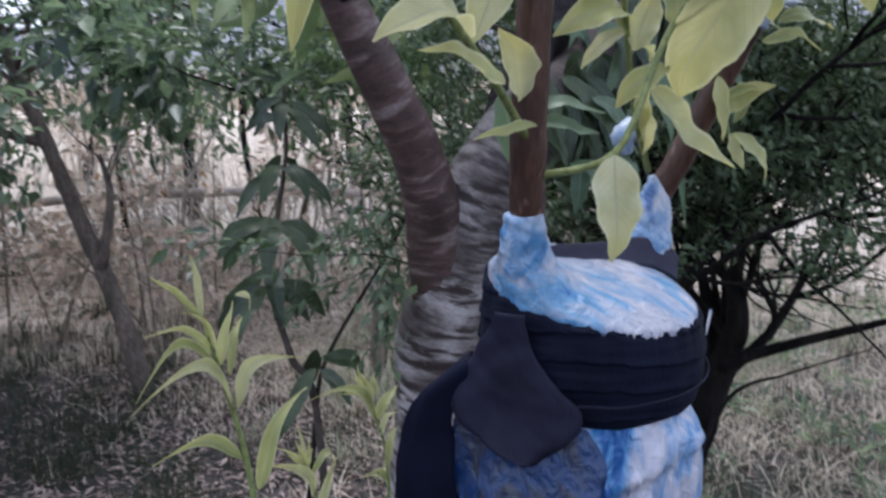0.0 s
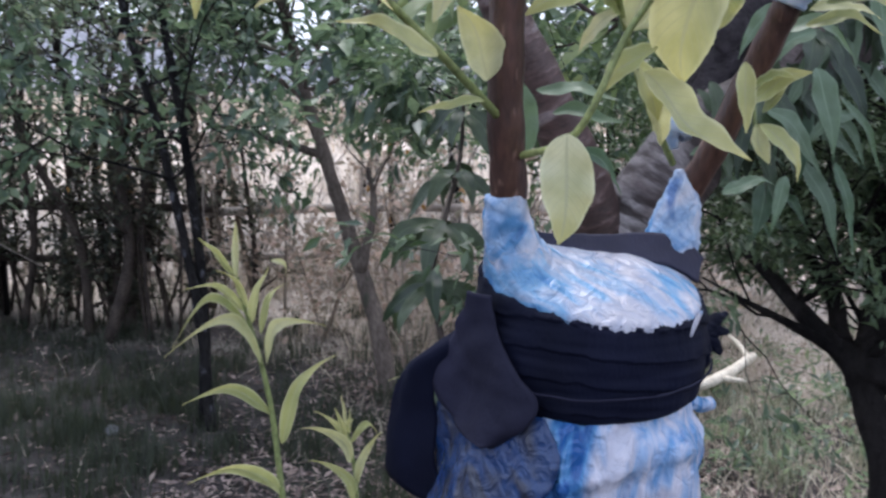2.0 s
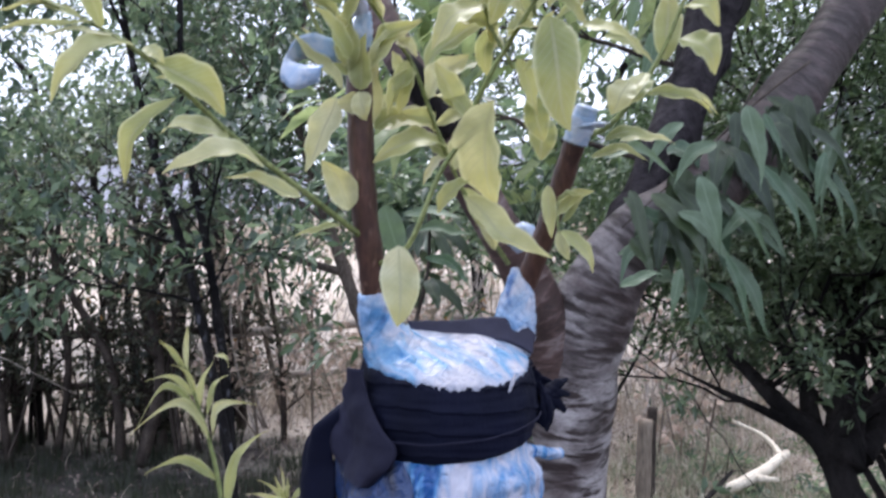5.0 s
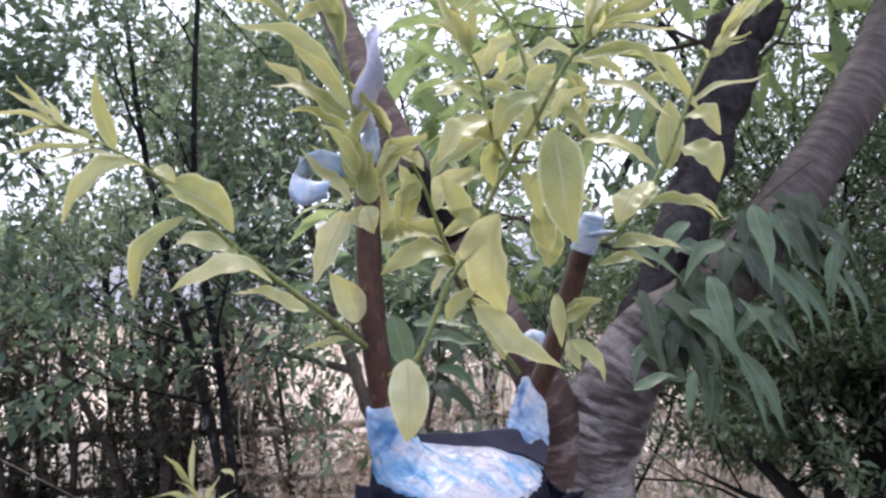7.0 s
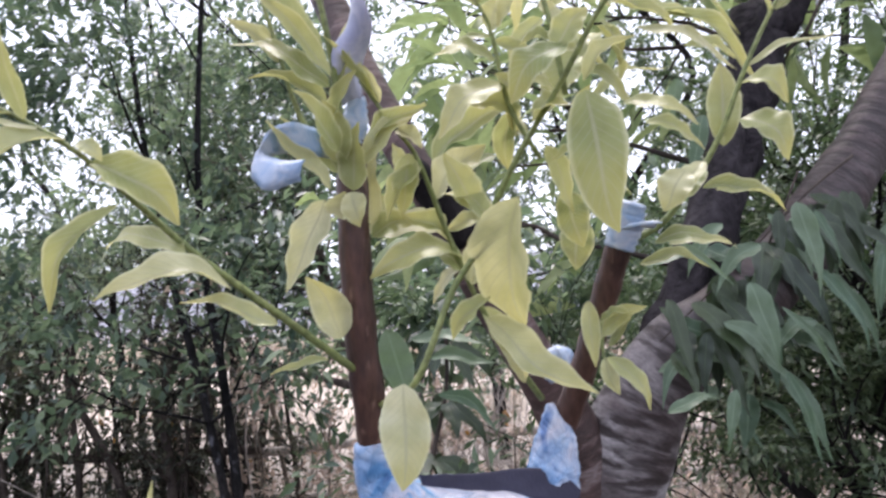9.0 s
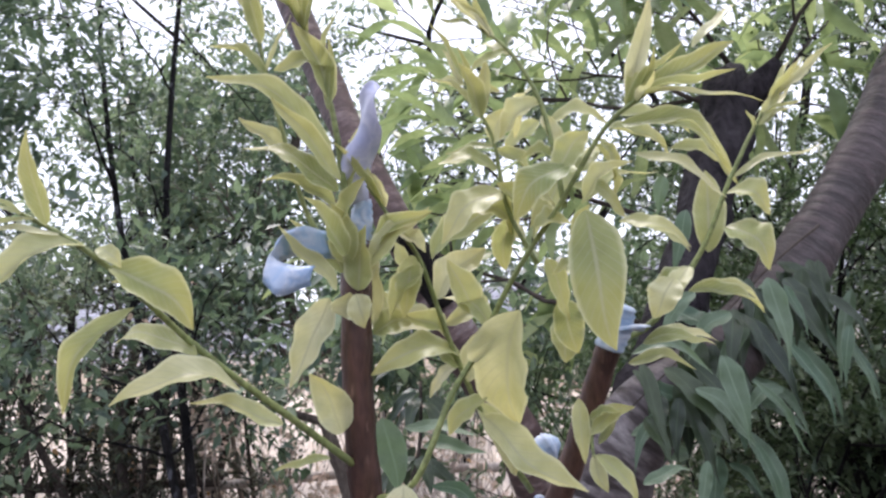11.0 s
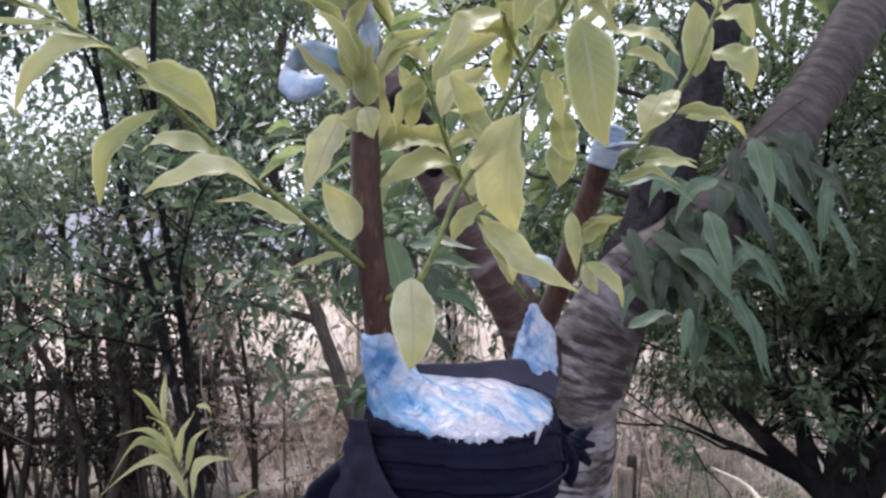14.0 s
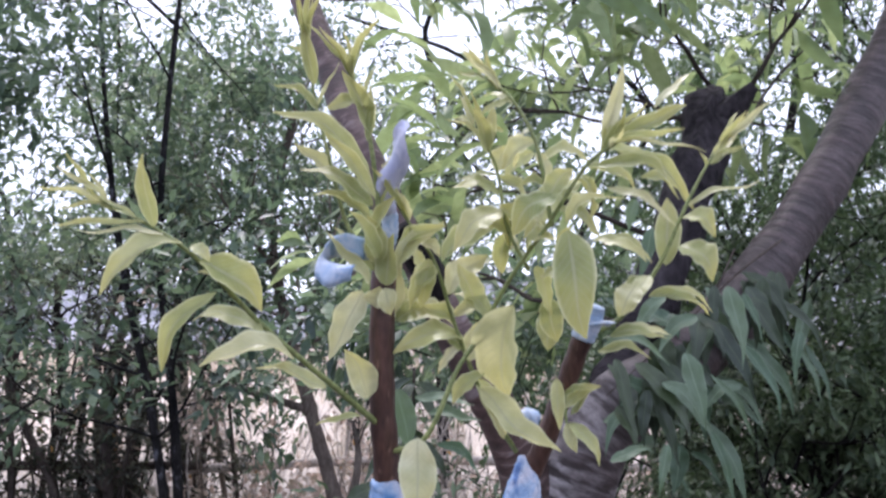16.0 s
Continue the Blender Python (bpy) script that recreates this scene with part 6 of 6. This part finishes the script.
for x, y, h, s in ((-7.9, 7.0, 5.0, 124), (-6.9, 7.6, 5.4, 121), (-6.0, 7.4, 5.6, 123), (-4.9, 7.0, 5.4, 111), (-3.6, 8.2, 5.8, 113), (-2.2, 7.2, 6.0, 118), (-0.8, 8.0, 6.2, 114), (0.9, 6.9, 5.8, 115), (2.7, 6.6, 5.4, 116)):
    g = np.random.default_rng(s)
    foot = ground_height(x, y)
    pts = [(x, y, foot - 0.08)]
    for k in range(1, 6):
        pts.append((x + g.normal(0, 0.14) * k, y + g.normal(0, 0.12) * k, foot + (h - foot) * k / 5))
    leafy_tree("hedgerow_tree", "dark-stemmed hedgerow tree with a loose leafy crown", (x, y, foot), [(pts, 0.055, 9)], 0.05, 0.10, 1 if x > -5 else 2, s, "dark_bark", 2, 4, 1.2, low=0.25, rise=0.15)
for x, y, h, s in ((-5.4, 4.6, 2.2, 141), (-4.7, 4.3, 2.0, 142), (-4.0, 4.6, 3.2, 143), (-3.5, 5.0, 3.6, 144), (-6.3, 4.4, 1.9, 145), (-2.6, 6.6, 3.9, 146), (-1.4, 6.4, 3.9, 147), (0.1, 6.6, 3.9, 148)):
    g = np.random.default_rng(s)
    foot = ground_height(x, y)
    pts = [(x, y, foot - 0.05), (x + g.normal(0, 0.1), y, h * 0.35), (x + g.normal(0, 0.15), y + g.normal(0, 0.1), h * 0.7), (x + g.normal(0, 0.2), y, h)]
    leafy_tree("hedge_bush", "tall bush in the hedge with small dark leaves", (x, y, foot), [(pts, 0.03, 8)], 0.034, 0.07, 2 if x < -3 else 3, s, "dark_bark", 2, 4, 0.6, low=0.55, rise=0.25, leaf_floor=0.0 if x < -3 else 1.85)

# small tree behind the trunk, its boughs reaching to one side
leafy_tree("leaning_tree", "slender leaning tree with long leafy boughs over dry stalks", (-0.44, 1.85, 0), [
    ([(-0.44, 1.85, -0.04), (-0.39, 1.92, 0.49), (-0.36, 2.01, 0.68), (-0.15, 2.07, 1.04), (-0.07, 2.17, 1.29), (-0.05, 2.26, 1.5)], 0.008, 5),
    ([(-0.11, 2.12, 1.16), (-0.26, 2.12, 1.31), (-0.48, 2.09, 1.39), (-0.74, 2.06, 1.48), (-0.91, 2.08, 1.54)], 0.006, 6),
    ([(-0.06, 2.2, 1.37), (-0.23, 2.21, 1.52), (-0.49, 2.18, 1.58), (-0.72, 2.19, 1.61)], 0.006, 6)], 0.028, 0.07, 4, 151, "dark_bark", 1, 5, 0.34, "dark_canopy", low=0.3, rise=0.02, leaf_floor=1.36)

# dark tree close by, with low spreading limbs
second_stem = [
    ([(0.318, 1.057, -0.05), (0.338, 1.067, 0.4), (0.378, 1.087, 0.706), (0.399, 1.084, 0.805), (0.441, 1.079, 0.944), (0.457, 1.046, 1.044), (0.45, 1.062, 1.129), (0.496, 1.098, 1.22)], 0.05, 3),
    ([(0.433, 1.062, 0.962), (0.523, 0.99, 1.022), (0.622, 0.898, 1.085), (0.719, 0.855, 1.13)], 0.012, 3),
    ([(0.445, 1.059, 1.11), (0.388, 1.07, 1.166), (0.364, 1.127, 1.201), (0.335, 1.17, 1.25)], 0.010, 4),
    ([(0.371, 1.016, 0.763), (0.439, 1.023, 0.918), (0.523, 0.982, 0.976), (0.65, 0.94, 1.036)], 0.005, 0)]
whip_rng = np.random.default_rng(88)
whips = []
for k in range(9):  # thin shoots that fan out from the second stem
    foot = np.array((0.40 + 0.05 * k / 8, 1.083, 0.82 + 0.20 * k / 8))
    goal = np.array((0.12 + 0.46 * k / 8, 1.25 + whip_rng.uniform(-0.15, 0.35), 1.22 + whip_rng.uniform(-0.06, 0.14)))
    whips.append(([foot, foot * 0.6 + goal * 0.4 + (0, 0, 0.03), goal], 0.009, 2))
leafy_tree("spreading_tree", "dark low-branching tree with fine feathery foliage", (0.288, 0.792, 0), [
    ([(0.288, 0.792, -0.05), (0.286, 0.792, 0.5), (0.278, 0.792, 0.933), (0.250, 0.826, 1.054), (0.232, 0.840, 1.101), (0.182, 0.855, 1.146), (0.132, 0.903, 1.195), (0.086, 0.950, 1.234)], 0.033, 5),
    ([(0.245, 0.830, 1.082), (0.261, 0.876, 1.147), (0.274, 0.947, 1.236), (0.271, 1.015, 1.334), (0.257, 1.137, 1.458), (0.227, 1.266, 1.650)], 0.028, 13),
    ([(0.209, 0.838, 1.122), (0.158, 0.829, 1.150), (0.100, 0.839, 1.174), (0.037, 0.849, 1.203)], 0.009, 3),
    ([(0.212, 0.860, 1.124), (0.209, 0.921, 1.181), (0.174, 0.972, 1.227), (0.140, 1.073, 1.255)], 0.014, 5),
    ([(0.268, 0.848, 1.094), (0.310, 0.908, 1.136), (0.382, 1.017, 1.174), (0.492, 1.162, 1.243), (0.612, 1.319, 1.374)], 0.022, 13)] + second_stem + whips, 0.0065, 0.018, 7, 131, "dark_bark", 2, 4, 0.34, "fine", 0.4, low=0.5, rise=0.12, end=0.14, leaf_floor=1.17)
leafy_tree("spreading_tree", "dark low-branching tree with fine feathery foliage", (2.7, 3.0, 0), [
    ([(2.7, 3.0, -0.05), (2.4, 2.95, 0.7), (1.7, 2.85, 1.35), (0.95, 2.8, 1.8), (0.8, 2.8, 2.8)], 0.06, 15),
    ([(2.4, 2.95, 0.7), (1.6, 2.7, 1.15), (0.8, 2.6, 1.25), (0.35, 2.6, 1.5)], 0.03, 12)], 0.014, 0.038, 3, 132, "dark_bark", 2, 4, 0.7, "fine", 0.4, low=0.4, rise=0.2, end=0.2)

# ---- fence ----
fence = thing("stick_fence", "rough fence of crooked grey sticks with horizontal rails", "fence", (-4.3, 4.3, 0))
fence_rng = np.random.default_rng(17)
A, B, C = np.array((-7.0, 3.3)), np.array((-3.2, 4.6)), np.array((1.6, 6.6))
for k in range(34):
    u = k / 33
    if u > 0.5 and k % 3 != 0:
        continue
    p = A + (B - A) * u * 2 if u < 0.5 else B + (C - B) * (u * 2 - 1)
    p = p + fence_rng.normal(0, 0.06 if u < 0.5 else 0.12, 2)
    h = fence_rng.uniform(1.15, 1.6) if u < 0.55 else fence_rng.uniform(0.8, 1.1)
    lean = fence_rng.normal(0, 0.10 if u < 0.5 else 0.2, 2) + (-0.08, 0)
    pts = [(p[0] + lean[0] * z + fence_rng.normal(0, 0.012), p[1] + lean[1] * z, z) for z in (-0.06, h * 0.33, h * 0.66, h)]
    line = smooth_line(pts, 3)
    r = fence_rng.uniform(0.016, 0.034) * (1 if u < 0.5 else 0.75)
    v, f = tube(line - line[0], np.linspace(r, r * 0.75, len(line)), 8, 0.25, k)
    part_mesh("post", mesh_of("post", v, f, M["old_wood" if u > 0.5 or k % 3 == 0 else "dark_bark"]), fence, line[0])
for z, r in ((0.76, 0.032), (0.42, 0.028)):
    for P0, P1 in ((A, (A + B) / 2), ((A + B) / 2, B), (B, (B + C) / 2), ((B + C) / 2, C)):
        line = smooth_line([(P0[0] - 0.1, P0[1] - 0.04, z + fence_rng.normal(0, 0.03)), ((P0[0] + P1[0]) / 2, (P0[1] + P1[1]) / 2 - 0.05, z + fence_rng.normal(0, 0.04 if P0[0] < -3.3 else 0.10)), (P1[0] + 0.1, P1[1] - 0.04, z + fence_rng.normal(0, 0.03))], 5)
        v, f = tube(line - line[0], r, 8, 0.2, z)
        part_mesh("rail", mesh_of("rail", v, f, M["twig" if P0[0] < -3.3 else "pale_wood"]), fence, line[0])

# brush growing along the fence
for i in range(9):
    g = np.random.default_rng(200 + i)
    u = i / 8
    p = A + (B - A) * u * 1.7 if u < 0.588 else B + (C - B) * (u - 0.588) * 1.6
    p = p + (0.1, -0.25) + g.normal(0, 0.1, 2)
    stems = []
    dry = u > 0.5
    for n in range(6 if dry else 30):
        thick = not dry and n < 7  # old coppiced stems among the thin shoots
        q = p + g.normal(0, 0.34 if thick else 0.26, 2)
        top = q + g.normal(0, 0.22, 2)
        h = g.uniform(1.3, 2.0) if thick else g.uniform(1.0, 2.2)
        bend = g.normal(0, 0.11, (2, 2))
        stems.append(([(q[0], q[1], -0.04), (q[0] * 0.7 + top[0] * 0.3 + bend[0][0], q[1] * 0.7 + top[1] * 0.3, h * 0.35), (q[0] * 0.35 + top[0] * 0.65 + bend[1][0], q[1] * 0.35 + top[1] * 0.65, h * 0.7), (top[0], top[1], h)], g.uniform(0.022, 0.042) if thick else g.uniform(0.006, 0.014), 8 if thick else 3))
    bush = leafy_tree("shrub", "straggly half-dead shrub of thin bleached stems" if dry else "coppiced shrub of dark upright stems with sparse leaves", (p[0], p[1], 0), stems, 0.034 if dry else 0.026, 0.055, 1 if dry else 2, 300 + i, "pale_wood" if dry else "twig", 1, 3, 0.26, "bramble" if dry else "thicket", low=0.45 if dry else 0.12, rise=0.3)
    if 3 <= i <= 6:  # a few withered orange leaves still hang on
        spots = np.stack([p[0] + g.normal(0, 0.3, 14), p[1] + g.normal(0, 0.2, 14), g.uniform(0.7, 1.35, 14)], 1)
        v, f = leaf_cloud(spots - (p[0], p[1], 0), g.normal(0, 1, (14, 3)), 0.06, 0.034, 400 + i, 0.8, 3, 0.3)
        tagged(part_mesh("withered_leaves", fast_mesh("withered_leaves", v, f, M["dry"]), bush, (p[0], p[1], 0), "withered orange leaves"), kind="stuff")

# low thicket with half-withered leaves in front of the pale field
for x, y, seed in ((-2.7, 4.4, 501), (-2.2, 4.3, 502), (-1.7, 4.5, 503), (-1.2, 4.5, 504), (-0.5, 4.8, 505)):
    g = np.random.default_rng(seed)
    stems = []
    for _ in range(4):
        q = np.array((x, y)) + g.normal(0, 0.22, 2)
        top = q + g.normal(0, 0.4, 2)
        h = g.uniform(0.7, 1.5)
        stems.append(([(q[0], q[1], -0.04), (q[0] * 0.6 + top[0] * 0.4, q[1] * 0.6 + top[1] * 0.4, h * 0.5), (top[0], top[1], h)], g.uniform(0.004, 0.009), 5))
    leafy_tree("bramble", "low tangled bramble with reddish and dull green leaves", (x, y, 0), stems, 0.036, 0.055, 1, seed + 50, "old_wood", 1, 3, 0.3, "bramble", 0.5, 3, low=0.3, rise=0.1)

# ---- small things on the ground ----


def fallen(name, label, category, points, radii, material, extra=()):
    line = smooth_line(points, 5)
    root = thing(name, label, category, line[0])
    r = np.interp(np.linspace(0, 1, len(line)), np.linspace(0, 1, len(radii)), radii)
    v, f = tube(line - line[0], r, 10, 0.2, 3)
    part_mesh("stick", mesh_of("stick", v, f, M[material]), root, line[0])
    for pts, rr in extra:
        l2 = smooth_line(pts, 4)
        v, f = tube(l2 - l2[0], np.linspace(rr, rr * 0.5, len(l2)), 8, 0.2, 4)
        part_mesh("fork", mesh_of("fork", v, f, M[material]), root, l2[0])
    return root


fallen("fallen_branch", "short forked branch of peeled white wood lying on grass", "branch", [(0.041, 3.824, 0.120), (0.184, 4.053, 0.130), (0.346, 4.480, 0.140)], [0.022, 0.031, 0.022], "peeled_wood", [([(0.327, 4.355, 0.140), (0.245, 4.653, 0.180), (0.071, 4.854, 0.220)], 0.018), ([(0.184, 4.003, 0.130), (0.287, 4.070, 0.110)], 0.02)])
fallen("fallen_twig", "thin dark twig leaning over the grass", "twig", [(-0.221, 3.177, 0.030), (-0.085, 3.522, 0.100), (0.074, 4.044, 0.150)], [0.018, 0.014, 0.009], "dark_bark")
fallen("stake", "weathered wooden stake driven into the grass", "stake", [(-0.322, 3.823, -0.1), (-0.312, 3.823, 0.22), (-0.292, 3.823, 0.50)], [0.030, 0.028, 0.026], "twig")
fallen("sawn_post", "short sawn-off post standing in dry stalks", "post", [(-0.336, 3.583, -0.1), (-0.320, 3.601, 0.243), (-0.303, 3.619, 0.487)], [0.04, 0.036, 0.034], "old_wood")
stone_me = bpy.data.meshes.new("stone")
stone_bm = bmesh.new()
bmesh.ops.create_icosphere(stone_bm, subdivisions=3, radius=0.035)
for q in stone_bm.verts:
    q.co *= 1 + 0.35 * noise.noise(q.co * 14)
    q.co.z *= 0.7
stone_bm.to_mesh(stone_me)
stone_bm.free()
stone_me.materials.append(M["stone"])
stone = tagged(new("stone", stone_me), "small grey stone lying on the soil", "stone")
stone.location = (-2.375, 2.570, 0.02)
